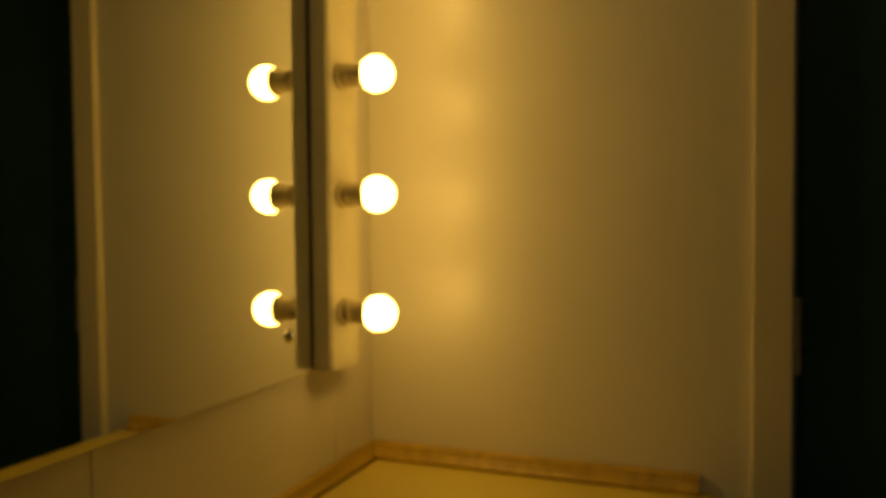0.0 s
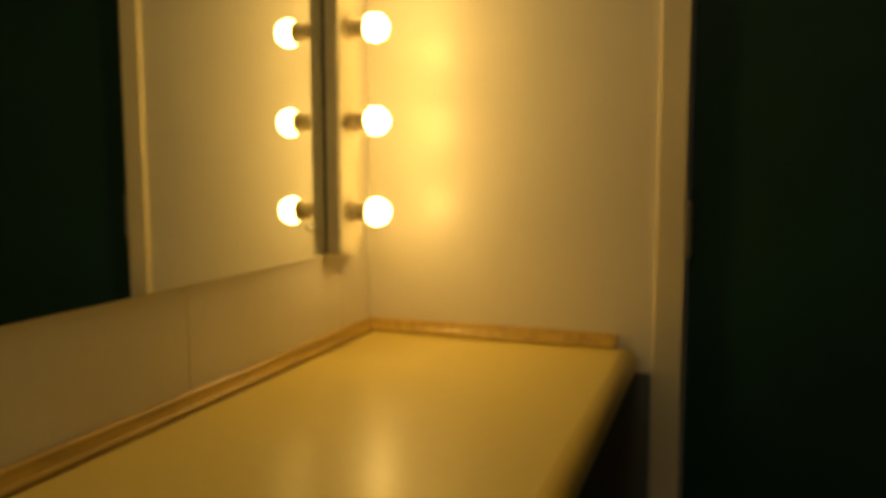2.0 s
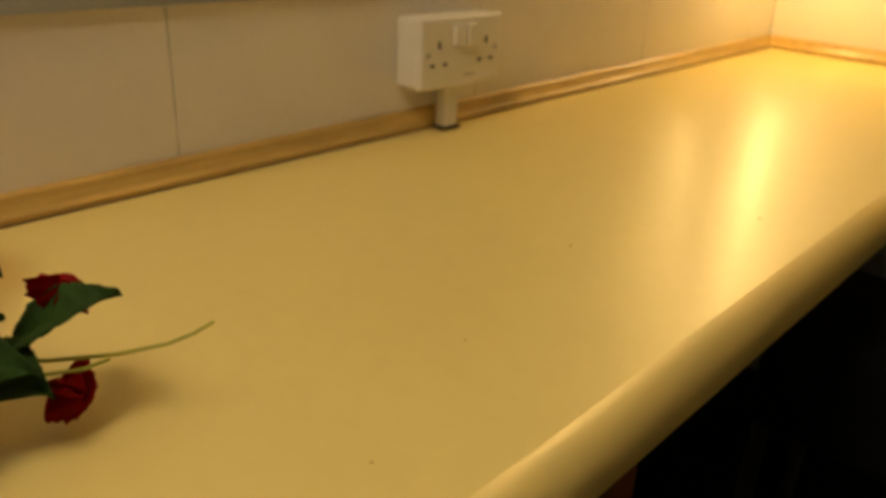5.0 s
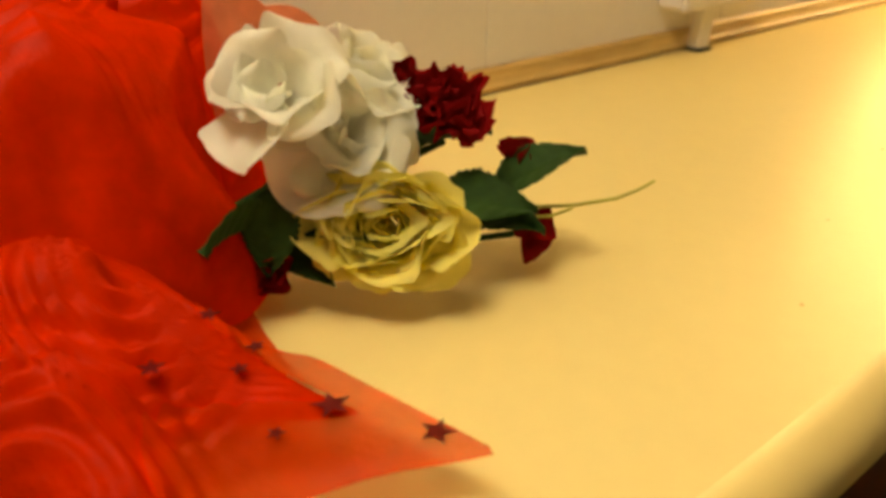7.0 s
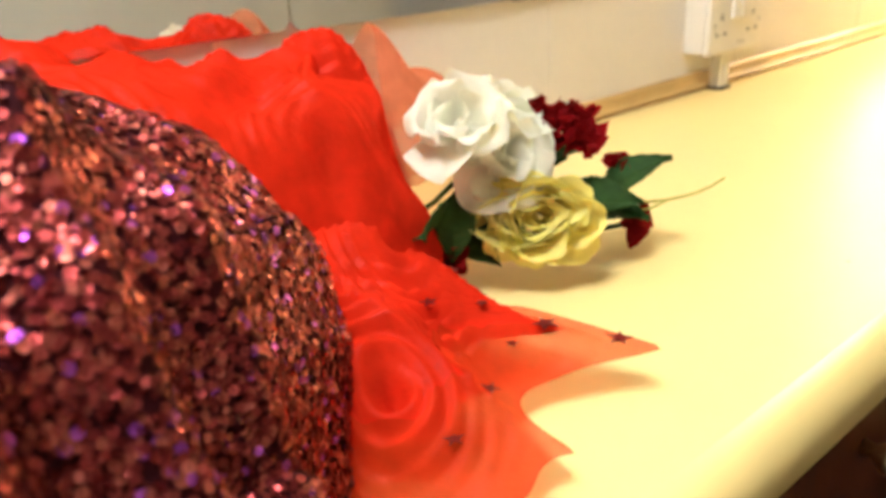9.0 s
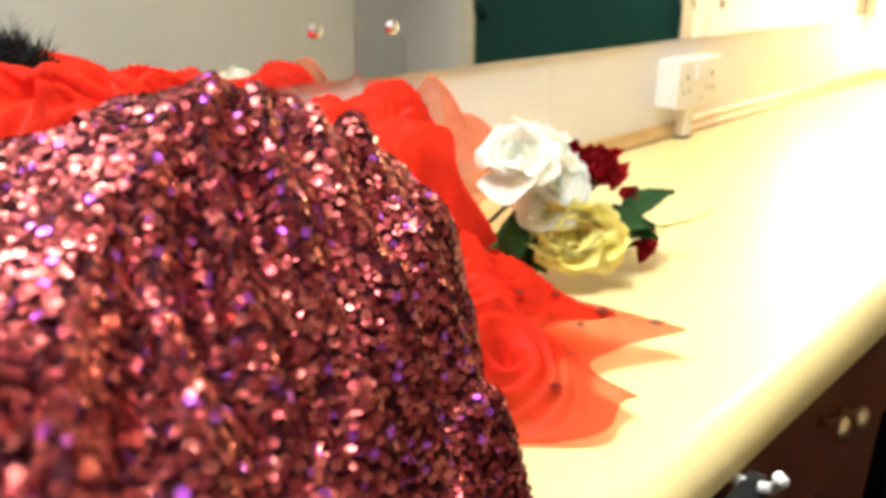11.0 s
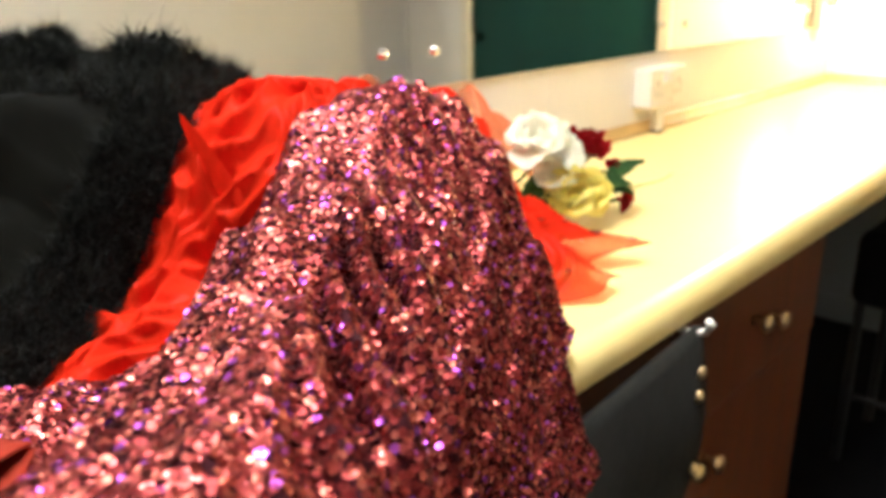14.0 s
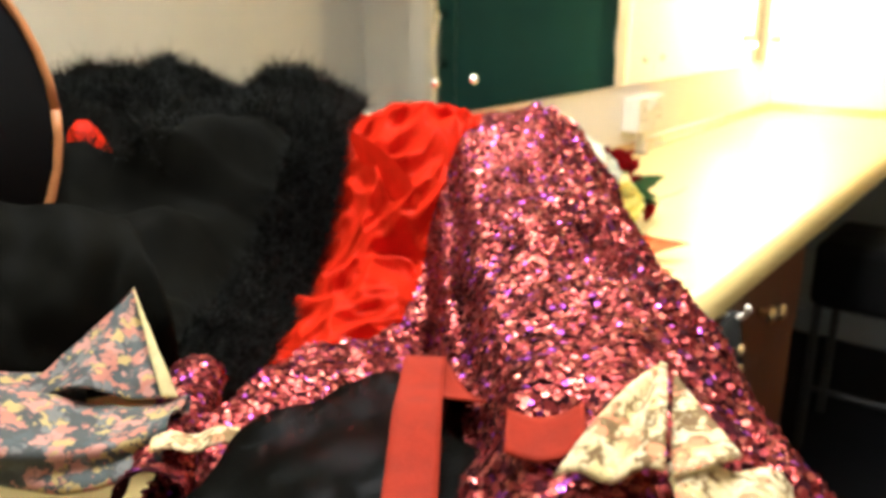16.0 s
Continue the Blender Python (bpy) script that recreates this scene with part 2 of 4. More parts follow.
def tube(points, r, seg=8, bm=None, taper=1.0):
    bm = bm or bmesh.new()
    points = [Vector(p) for p in points]
    rings = []
    for k, p in enumerate(points):
        d = (points[min(k + 1, len(points) - 1)] - points[max(k - 1, 0)]).normalized()
        side = d.cross(Vector((0.3, 0.2, 0.93))).normalized()
        up = side.cross(d)
        rr = r * (1 + (taper - 1) * k / (len(points) - 1))
        rings.append([bm.verts.new(p + rr * (math.cos(2 * math.pi * j / seg) * side + math.sin(2 * math.pi * j / seg) * up)) for j in range(seg)])
    for a, b in zip(rings, rings[1:]):
        for j in range(seg):
            bm.faces.new((a[j], a[(j + 1) % seg], b[(j + 1) % seg], b[j]))
    bm.faces.new(rings[0][::-1]), bm.faces.new(rings[-1])
    return bm


def extrude(profile, axis, a, b):
    """A profile of (p, q) pairs drawn out along an axis: for "y" p is x and q is z; for "x" p is y and q is z."""
    bm = bmesh.new()
    put = (lambda p, q, s: (p, s, q)) if axis == "y" else (lambda p, q, s: (s, p, q))
    r0, r1 = [bm.verts.new(put(p, q, a)) for p, q in profile], [bm.verts.new(put(p, q, b)) for p, q in profile]
    n = len(profile)
    for k in range(n):
        bm.faces.new((r0[k], r0[(k + 1) % n], r1[(k + 1) % n], r1[k]))
    bm.faces.new(r0[::-1]), bm.faces.new(r1)
    return bm


def sheet(fn, nu, nv, thick=0.0):
    """A cloth surface from fn(u, v), u and v from 0 to 1, with its thickness."""
    bm = bmesh.new()
    grid = [[bm.verts.new(fn(i / nu, j / nv)) for j in range(nv + 1)] for i in range(nu + 1)]
    for i in range(nu):
        for j in range(nv):
            bm.faces.new((grid[i][j], grid[i + 1][j], grid[i + 1][j + 1], grid[i][j + 1]))
    if thick:
        bm.normal_update()
        bmesh.ops.solidify(bm, geom=bm.faces[:], thickness=thick)
    return bm


def curve_at(keys, t):
    """A smooth value between (t, value) keys."""
    if t <= keys[0][0]:
        return keys[0][1]
    for (a, p), (b, q) in zip(keys, keys[1:]):
        if t <= b:
            k = (t - a) / (b - a)
            return p + (q - p) * (k * k * (3 - 2 * k))
    return keys[-1][1]


def step(a, b, t):
    k = max(0.0, min(1.0, (t - a) / (b - a)))
    return k * k * (3 - 2 * k)


def rumple(x, y, z, size, amount):
    return amount * noise.noise(Vector((x, y, z)) / size)


# ---- the room ----
def structure(name, bm, mat, label):
    return tagged(part(name, bm, mat), label, name.split("_")[0], kind="structure")


structure("floor", box((-0.12, NEAR - 0.12, FLOOR - 0.05), (2.5, 0.6, FLOOR)), CARPET, "black worn carpet floor of the dressing room")
structure("ceiling", box((-0.12, NEAR - 0.12, CEIL), (2.5, 0.6, CEIL + 0.08)), PAINT, "plain cream painted ceiling")
wall_west = structure("wall_west", box((-0.12, NEAR, FLOOR), (-0.006, 0.12, CEIL)), PAINT, "cream wall behind the mirrors and white panels")
structure("wall_north", box((-0.006, 0.0, FLOOR), (0.562, 0.12, CEIL)), PAINT, "cream painted end wall beside the bulbs")
structure("wall_over_door", box((0.562, 0.0, 2.06), (1.62, 0.12, CEIL)), PAINT, "cream wall above the green door")
structure("wall_pier", box((1.60, 0.0, FLOOR), (1.70, 0.5, CEIL)), PAINT, "cream wall pier beside the green door")
structure("wall_recess", box((1.70, 0.38, FLOOR), (2.4, 0.5, CEIL)), PAINT, "pale wall at the back of the recess")
structure("wall_east", box((2.38, NEAR, FLOOR), (2.5, 0.5, CEIL)), GREY, "grey painted wall opposite the mirrors")
structure("wall_south", box((-0.12, NEAR - 0.12, FLOOR), (2.5, NEAR, CEIL)), GREY, "grey painted wall at the far end of the room")
# darkened skirting and an added board: their colour carries the counter's shade
structure("baseboard", box((0.0, -0.014, FLOOR), (0.56, 0.0, FLOOR + 0.09), 0.003), SHADEGREY, "skirting board on the end wall, darkened with the shade below the counter")
structure("wall_board", box((0.0, -0.005, FLOOR + 0.09), (0.558, 0.0, TOP - 0.0445)), SHADEGREY, "dark blue-grey board added for the shade below the counter")

# door in the end wall, with its frame, hinges and pull handle
door = thing("door_1", (1.08, 0.05, FLOOR), "closed dark green flush door in a cream frame", "door", kind="structure")
part("door_leaf", box((0.618, 0.012, FLOOR + 0.006), (1.545, 0.052, 2.02), 0.002), GREEN, door)
for lo, hi in (((0.562, -0.012, FLOOR), (0.612, 0.10, 2.06)), ((1.55, -0.012, FLOOR), (1.60, 0.10, 2.06)), ((0.612, -0.012, 2.022), (1.55, 0.10, 2.06))):
    part("door_frame", box(lo, hi, 0.003), FRAME, door, "cream gloss painted frame")
for z in (0.96, 1.72, 0.15):
    hinge = part("hinge", lathe([(0.0055, -0.05), (0.0055, 0.05)], (0.6155, -0.004, z), seg=10), STEEL, door, "dull steel butt hinge")
    for k in (-0.034, 0.0, 0.034):
        part("knuckle", lathe([(0.0068, -0.013), (0.0068, 0.013)], (0.6155, -0.004, z + k), seg=10), STEEL, hinge)
pull = part("door_handle", tube([(1.50, 0.012, 0.83), (1.50, -0.03, 0.84), (1.50, -0.04, 0.87), (1.50, -0.04, 1.02), (1.50, -0.03, 1.05), (1.50, 0.012, 1.06)], 0.009, 10), CHROME, door, "chrome D-shaped pull handle", True)
for z in (0.83, 1.06):
    part("rose", lathe([(0.024, 0.0), (0.024, 0.005), (0.018, 0.009)], (1.50, 0.012, z), "y", 20), CHROME, pull)

# white panels under the mirrors
seams = [0.0, -0.122, -0.57, -1.02, -1.47, -1.92, -2.37, -2.82, -3.27, -3.72, NEAR]
for a, b in zip(seams, seams[1:]):
    part("panel", box((-0.006, b + 0.0005, 0.68), (0.0, a - 0.0005, 0.96), 0.0008, 1), PANEL, wall_west)
    part("panel", box((-0.006, b + 0.0012, FLOOR), (-0.001, a - 0.0012, 0.678), 0.0012, 1), PAINT, wall_west)
part("panel", box((-0.006, NEAR, 0.963), (0.0, 0.0, CEIL), 0.001, 1), PANEL, wall_west)


# ---- mirrors ----
def mirror(a, b, low, screws):
    ob = thing("wall_mirror", (0.003, (a + b) / 2, low), "frameless wall mirror held by small dome screws", "mirror", "mirrors along the counter")
    bm = bmesh.new()
    r, ring = 0.012, []
    for cy, cz, s in ((a - r, low + r, -90), (a - r, 1.78 - r, 0), (b + r, 1.78 - r, 90), (b + r, low + r, 180)):
        for k in range(5):
            t = radians(s + k * 22.5)
            ring.append((cy + r * math.cos(t), cz + r * math.sin(t)))
    back, front = [bm.verts.new((0.0005, y, z)) for y, z in ring], [bm.verts.new((0.0055, y, z)) for y, z in ring]
    bm.faces.new(front), bm.faces.new(back[::-1])
    for k in range(len(ring)):
        bm.faces.new((back[k], back[(k + 1) % len(ring)], front[(k + 1) % len(ring)], front[k]))
    part("glass", bm, MIRROR, ob)
    for y in screws:
        for z in (low + 0.055, 1.72):
            part("screw", lathe([(0.0085, 0.0), (0.0085, 0.002), (0.0065, 0.005), (0.003, 0.0065)], (0.0055, y, z), "x", 16), CHROME, ob, "small chrome dome screw")


mirror(-0.192, -1.019, 0.911, (-0.246, -0.966))
mirror(-1.0205, -1.838, 0.912, (-1.072, -1.785))
mirror(-1.8395, -2.655, 0.914, (-1.895, -2.60))
mirror(-2.6565, -3.47, 0.914, (-2.71, -3.42))


# ---- bulb strip beside the mirror ----
strip = thing("mirror_light", (0.017, -0.145, 0.912), "cream steel strip with a column of lit round bulbs", "lamp")
bm = bmesh.new()
prof = [(-0.001, -0.19), (0.030, -0.19), (0.034, -0.186)] + [(0.034 + 0.004 * math.sin(k * math.pi / 8), -0.186 + 0.078 * k / 8) for k in range(1, 8)] + [(0.034, -0.108), (0.028, -0.102), (-0.001, -0.102)]
lo_ring, hi_ring = [bm.verts.new((x + 0.001, y, 0.912)) for x, y in prof], [bm.verts.new((x + 0.001, y, 1.78)) for x, y in prof]
for k in range(len(prof)):
    bm.faces.new((lo_ring[k], lo_ring[(k + 1) % len(prof)], hi_ring[(k + 1) % len(prof)], hi_ring[k]))
bm.faces.new(lo_ring[::-1]), bm.faces.new(hi_ring)
bmesh.ops.bevel(bm, geom=[e for e in bm.edges if abs(e.verts[0].co.z - e.verts[1].co.z) < 1e-5], offset=0.0015, segments=2, affect="EDGES")
body = part("housing", bm, METAL_CREAM, strip)
part("seal", box((0.0056, -0.1918, 0.914), (0.0075, -0.1905, 1.78)), DARK, strip, "black rubber seal")
for k in range(5):
    z = 0.9895 + 0.1608 * k
    holder = part("lampholder", lathe([(0.0185, 0.0), (0.0185, 0.004), (0.014, 0.006), (0.0135, 0.011), (0.0165, 0.012), (0.0165, 0.016), (0.0145, 0.018), (0.0150, 0.030), (0.0175, 0.036), (0.0205, 0.0425), (0.0200, 0.0445)], (0.036, -0.160, z), "x", 24), LAMPHOLDER, strip, "brown bakelite lampholder")
    ball = [(0.0115, -0.024)] + [(0.0243 * math.sin(radians(a)), -0.0243 * math.cos(radians(a))) for a in range(28, 178, 12)] + [(0.001, 0.0243)]
    part("bulb", lathe(ball, (0.0915, -0.160, z), "x", 28), BULB, holder, "lit round opal bulb", True)

# unseen ceiling light over the room, assumed; place and strength tuned for the costumes
lamp = thing("assumed_ceiling_light", (0.45, -2.40, CEIL), "unseen square ceiling light with a lit diffuser, added as the assumed overhead source", "lamp")
part("frame", box((0.13, -2.72, CEIL - 0.05), (0.77, -2.08, CEIL), 0.004), PLASTIC, lamp)
part("diffuser", box((0.15, -2.70, CEIL - 0.06), (0.75, -2.10, CEIL - 0.0505), 0.003), DIFFUSER, lamp)

# ---- counter ----
prof = [(0.001, TOP), (0.508, TOP)] + [(0.508 + 0.026 * math.sin(radians(a)), TOP - 0.026 + 0.026 * math.cos(radians(a))) for a in range(15, 91, 15)]
prof += [(0.534, TOP - 0.034)] + [(0.522 + 0.012 * math.cos(radians(a)), TOP - 0.036 - 0.008 * math.sin(radians(a))) for a in range(20, 91, 23)] + [(0.49, TOP - 0.044), (0.001, TOP - 0.044)]
counter = tagged(part("counter", extrude(prof, "y", NEAR, -0.001), LAMINATE, smooth=False), "long cream laminate dressing counter with a rounded front edge", "counter")
for f in counter.data.polygons:
    f.use_smooth = 0.505 < f.center.x and f.center.z > 0.70
chips = [(0.447, -1.10, 0.0024), (0.405, -1.49, 0.0012), (0.455, -1.62, 0.0014), (0.36, -1.30, 0.0018), (0.30, -0.95, 0.0012)]
for x, y, r in chips:
    part("chip", lathe([(r, 0.0), (r * 0.8, 0.0005)], (x, y, TOP + 0.0002), "z", 7), PINE, counter, "small dark chip in the laminate")

moulding = [(0.0005, TOP + 0.0015), (0.0145, TOP + 0.0015), (0.0150, TOP + 0.006), (0.0115, TOP + 0.010), (0.0085, TOP + 0.017), (0.0075, TOP + 0.023), (0.0045, TOP + 0.026), (0.0005, TOP + 0.026)]
# thin added strip, coloured as the shadow where moulding meets counter
tagged(part("trim_gap_shade", box((0.0120, NEAR, TOP + 0.0002), (0.0158, -0.016, TOP + 0.0014)), GAPSHADE), "dark strip coloured as the gap shadow below the pine moulding", "trim", kind="structure")
tagged(part("trim_side", extrude(moulding, "y", NEAR, -0.016), PINE), "varnished pine moulding along the back of the counter", "trim", kind="structure")
tagged(part("trim_end", extrude([(-p * 1.5, q) for p, q in moulding], "x", 0.001, 0.497), PINE), "varnished pine moulding across the end wall", "trim", kind="structure")


# ---- double socket and its conduit ----
def socket():
    y0, y1, z0, z1 = -1.176, -1.028, 0.798, 0.884
    ob = thing("wall_socket", (0.02, (y0 + y1) / 2, z0), "white plastic double wall socket in a surface box", "socket")
    part("back_box", box((0.0005, y0 + 0.001, z0 + 0.001), (0.036, y1 - 0.001, z1 - 0.001), 0.005, 3), PLASTIC, ob, smooth=False)
    plate = part("faceplate", box((0.0365, y0, z0), (0.046, y1, z1), 0.004, 3), PLASTIC, ob)
    for y in (-1.113, -1.091):
        part("switch", box((0.0455, y - 0.0085, z1 - 0.036), (0.0525, y + 0.0085, z1 - 0.009), 0.0022), PLASTIC, plate, "white rocker switch")
    for yc in (-1.145, -1.059):
        part("pin_hole", box((0.0461, yc - 0.0022, 0.848), (0.0464, yc + 0.0022, 0.857)), DARK, plate)
        for s in (-1, 1):
            part("pin_hole", box((0.0461, yc + s * 0.011 - 0.0035, 0.826), (0.0464, yc + s * 0.011 + 0.0035, 0.8302)), DARK, plate)
        part("plate_screw", lathe([(0.003, 0), (0.003, 0.0006)], (0.0460, yc + (0.019 if yc > -1.1 else -0.019), 0.8415), "x", 12), STEEL, plate)
    part("printed_mark", box((0.0461, -1.098, 0.8105), (0.0463, -1.078, 0.8125)), GREYPRINT, plate)
    pipe = thing("cable_conduit", (0.02, -1.105, TOP), "short white plastic conduit below the wall socket", "conduit")
    part("pipe", box((0.0165, -1.1185, TOP + 0.003), (0.036, -1.0935, 0.7985), 0.004, 3), PLASTIC, pipe)
    part("collar", box((0.0155, -1.121, TOP + 0.0005), (0.039, -1.091, TOP + 0.004), 0.001), DARK, pipe, "dark collar on the counter")


socket()


# ---- drawer cabinet under the counter ----
def cabinet():
    y0, y1 = -1.865, -1.395
    ob = thing("cabinet", (0.27, (y0 + y1) / 2, FLOOR), "red-brown wooden cabinet with a drawer above a door", "cabinet")
    part("body", box((0.03, y0, FLOOR), (0.485, y1, TOP - 0.0445), 0.002), MAHOGANY, ob)
    drawer = part("drawer_front", box((0.4855, y0 + 0.002, 0.506), (0.503, y1 - 0.002, TOP - 0.048), 0.003), MAHOGANY, ob)
    leaf = part("cabinet_door", box((0.4855, y0 + 0.002, FLOOR + 0.06), (0.500, y1 - 0.002, 0.502), 0.003), MAHOGANY, ob)
    knob = [(0.007, 0.0), (0.006, 0.008), (0.009, 0.012), (0.0145, 0.018), (0.0145, 0.022), (0.010, 0.026), (0.003, 0.027)]
    for y, z in ((-1.655, 0.606), (-1.592, 0.590)):
        part("knob", lathe(knob, (0.503, y, z), "x", 18), BRASS, drawer, "worn brass knob", True)
    for y, z in ((-1.825, 0.445), (-1.765, 0.430)):
        part("knob", lathe(knob, (0.500, y, z), "x", 18), BRASS, leaf, "worn brass knob", True)


cabinet()


# ---- black stool by the end wall ----
def stool():
    ob = thing("stool", (0.65, -0.72, FLOOR), "low black padded stool on thin metal legs", "stool")
    part("seat", box((0.405, -0.87, 0.35), (0.90, -0.585, 0.525), 0.028, 4), VINYL, ob, smooth=True)
    for x in (0.43, 0.875):
        for y in (-0.85, -0.605):
            part("leg", tube([(x, y, 0.38), (x, y, FLOOR)], 0.011, 10), DARK, ob)
    part("stretcher", tube([(0.43, -0.85, 0.12), (0.875, -0.85, 0.12)], 0.008, 8), DARK, ob)


stool()


# ---- grey jacket hung at the counter's edge ----
def jacket():
    ob = thing("grey_jacket", (0.56, -1.97, 0.70), "grey wool jacket with brass buttons hanging at the counter edge", "jacket")

    def fn(u, v):
        y = -1.915 - 0.30 * u - 0.055 * v
        z = 0.700 - 0.03 * u * (1 - v) - 0.50 * v
        x = 0.547 + 0.018 * math.sin(math.pi * min(1, v * 2.2)) + 0.010 * math.sin(9 * u + 2 * v) * v
        return Vector((x, y, z))
    part("cloth", sheet(fn, 24, 30, 0.012), FELT, ob, smooth=True)
    for k, (u, v) in enumerate(((0.05, 0.09), (0.08, 0.135), (0.05, 0.32), (0.06, 0.5))):
        p = fn(u, v)
        part("button", lathe([(0.008, 0), (0.008, 0.003), (0.004, 0.006)], p + Vector((0.001, 0, 0)), "x", 16), BRASS, ob, "small brass button")
    part("hook", tube([(0.52, -1.925, 0.6945), (0.54, -1.925, 0.692), (0.556, -1.925, 0.698), (0.564, -1.93, 0.711), (0.562, -1.935, 0.716)], 0.0045, 10), PLASTIC, ob, "white plastic hook", True)


jacket()


# ---- red chiffon skirt with rosettes ----
ROSETTES = [(0.12, -1.955, 0.085), (0.265, -1.972, 0.075), (0.24, -2.14, 0.09), (0.10, -2.12, 0.08), (0.34, -2.08, 0.07)]


def swirl(x, y, centres, depth):
    """Soft spiral ridges of gathered cloth round each rosette's heart."""
    total = 0.0
    for k, (cx, cy, r) in enumerate(centres):
        dx, dy = x - cx, (y - cy) * 1.1
        d = math.hypot(dx, dy)
        if d < r * 1.25:
            a = math.atan2(dy, dx)
            wave = math.sin(2 * math.pi * d / (r * 0.145) + a + k + 1.2 * noise.noise(Vector((x, y, k)) * 30))
            total += depth * wave * step(1.25, 0.75, d / r) * (0.4 + 0.6 * step(0.0, 0.25, d / r)) + 0.010 * step(1.1, 0.15, d / r)
            total -= 0.020 * step(0.2, 0.0, d / r)
    return total


def mound(x, y):
    """Height of the heaped skirt over the counter."""
    ridge = curve_at([(-2.70, 0.775), (-2.58, 0.785), (-2.46, 0.805), (-2.38, 0.84), (-2.30, 0.895), (-2.22, 0.945), (-2.12, 0.925), (-2.03, 0.905), (-1.95, 0.895), (-1.90, 0.89), (-1.868, 0.865)], y)
    mid = curve_at([(-2.5, 0.26), (-2.3, 0.24), (-2.05, 0.13), (-1.9, 0.12)], y)
    wide = curve_at([(-2.45, 0.24), (-2.3, 0.30), (-2.05, 0.26), (-1.9, 0.29)], y)
    k = (x - mid) / (wide if x > mid else 0.32)
    return TOP + 0.004 + (ridge - TOP) * math.exp(-abs(k) ** 2.8)


def red_skirt():
    ob = thing("red_skirt", (0.2, -2.1, TOP), "bright red chiffon skirt with swirled rosettes heaped on the counter", "skirt")

    def upper(u, v):
        y = -1.868 - 0.76 * v
        far = curve_at([(0, 0.250), (0.06, 0.278), (0.12, 0.305), (0.35, 0.35), (0.6, 0.47), (1, 0.46)], v)
        x = 0.018 + (far - 0.018) * u + 0.006 * math.sin(31 * v)
        z = mound(x, y) + swirl(x, y, ROSETTES, 0.0012) * step(0.0, 0.06, v) * step(0.96, 0.78, u)
        z += rumple(x, y, 0, 0.055, 0.022) + 0.016 * (0.5 - abs(noise.noise(Vector((x * 9, y * 22, 1.5))))) * step(0.0, 0.1, v) + rumple(x, y, 3, 0.018, 0.004) + 0.012 * math.sin(46 * x + 9 * math.sin(14 * y)) * step(-2.12, -2.25, y)
        if u > 0.66:
            round_off = math.sqrt(max(0.0, 1 - ((u - 0.66) / 0.34) ** 2))
            z -= (z - TOP - 0.012) * (1 - round_off) * step(0.55, 0.42, v)
        y += 0.014 * math.sin(19 * u + 1) * step(0.12, 0.0, v)
        if v < 0.03:
            z -= (z - TOP - 0.008) * step(0.03, 0.0, v) * 0.9
        return Vector((x, y, max(z, TOP + 0.004)))
    part("upper_layer", sheet(upper, 250, 430), CHIFFON, ob, smooth=True)

    # lower flounce, spread on the counter and ending in two pointed tips
    heart = Vector((0.22, -2.06, 0.0))

    def reach(a):
        g = lambda at, w: math.exp(-((a - at) / w) ** 2)
        return 0.205 + 0.098 * math.exp(-abs((a - 38.0) / 6.0) ** 1.15) + 0.055 * math.exp(-abs((a - 18.0) / 5.5) ** 1.15) + 0.045 * g(9, 7) + 0.02 * g(-20, 20) - 0.03 * g(80, 25)

    def flounce(a, k, lift=0.0):
        r = reach(a) * k
        x, y = heart.x + r * math.cos(radians(a)), heart.y + r * math.sin(radians(a))
        fall = TOP + 0.006 + 0.085 * (1 - step(0.35, 1.0, k)) + 0.022 * math.exp(-((a - 38) / 16) ** 2) * step(0.5, 0.9, k)
        fold = 0.008 * math.sin(radians(a) * 11 + 5 * k) * k + rumple(x, y, 7, 0.03, 0.008) * (1.2 - k)
        return Vector((x, y, max(fall + fold + swirl(x, y, [(0.40, -2.03, 0.075), (0.33, -1.97, 0.06), (0.40, -2.12, 0.06)], 0.0028) * step(1, 0.75, k) + lift, TOP + 0.003)))
    part("lower_layer", sheet(lambda u, v: flounce(-75 + 165 * u, 0.25 + 0.56 * v), 200, 90), CHIFFON, ob, smooth=True)
    part("hem", sheet(lambda u, v: flounce(-75 + 165 * u, 0.77 + 0.23 * v, 0.002), 240, 40), ORGANZA, ob, "sheer orange-red organza hem", True)

    # loose ruffles standing up between the dress and the jacket
    rng = random.Random(3)
    inner = [(0, (0.13, -2.17, 0.950)), (0.2, (0.235, -2.320, 0.965)), (0.38, (0.272, -2.385, 0.905)), (0.6, (0.282, -2.435, 0.835)), (0.8, (0.325, -2.520, 0.800)), (1, (0.400, -2.640, 0.790))]
    outer = [(0, (0.32, -2.170, 0.950)), (0.2, (0.385, -2.270, 0.975)), (0.36, (0.398, -2.340, 0.915)), (0.5, (0.400, -2.375, 0.860)), (0.75, (0.450, -2.465, 0.842)), (1, (0.510, -2.610, 0.815))]

    def along(keys, v):
        return Vector([curve_at([(t, p[k]) for t, p in keys], v) for k in range(3)])

    def gathered(u, v):
        """Soft deep folds that run down the gap, bend and cross."""
        p = along(inner, v).lerp(along(outer, v), u)
        q = p + Vector((noise.noise(p * 13), noise.noise(p * 13 + Vector((5, 1, 2))), noise.noise(p * 13 + Vector((1, 7, 4))))) * 0.030
        deep = 1 - 2 * abs(noise.noise(Vector((q.x * 26, q.y * 26, q.z * 11))))
        fine = 1 - 2 * abs(noise.noise(Vector((q.x * 60 + 3, q.y * 60, q.z * 24))))
        out = 0.020 * math.sin(math.pi * u) ** 0.7 + 0.034 * deep * math.sin(math.pi * u) ** 0.5 + 0.008 * fine
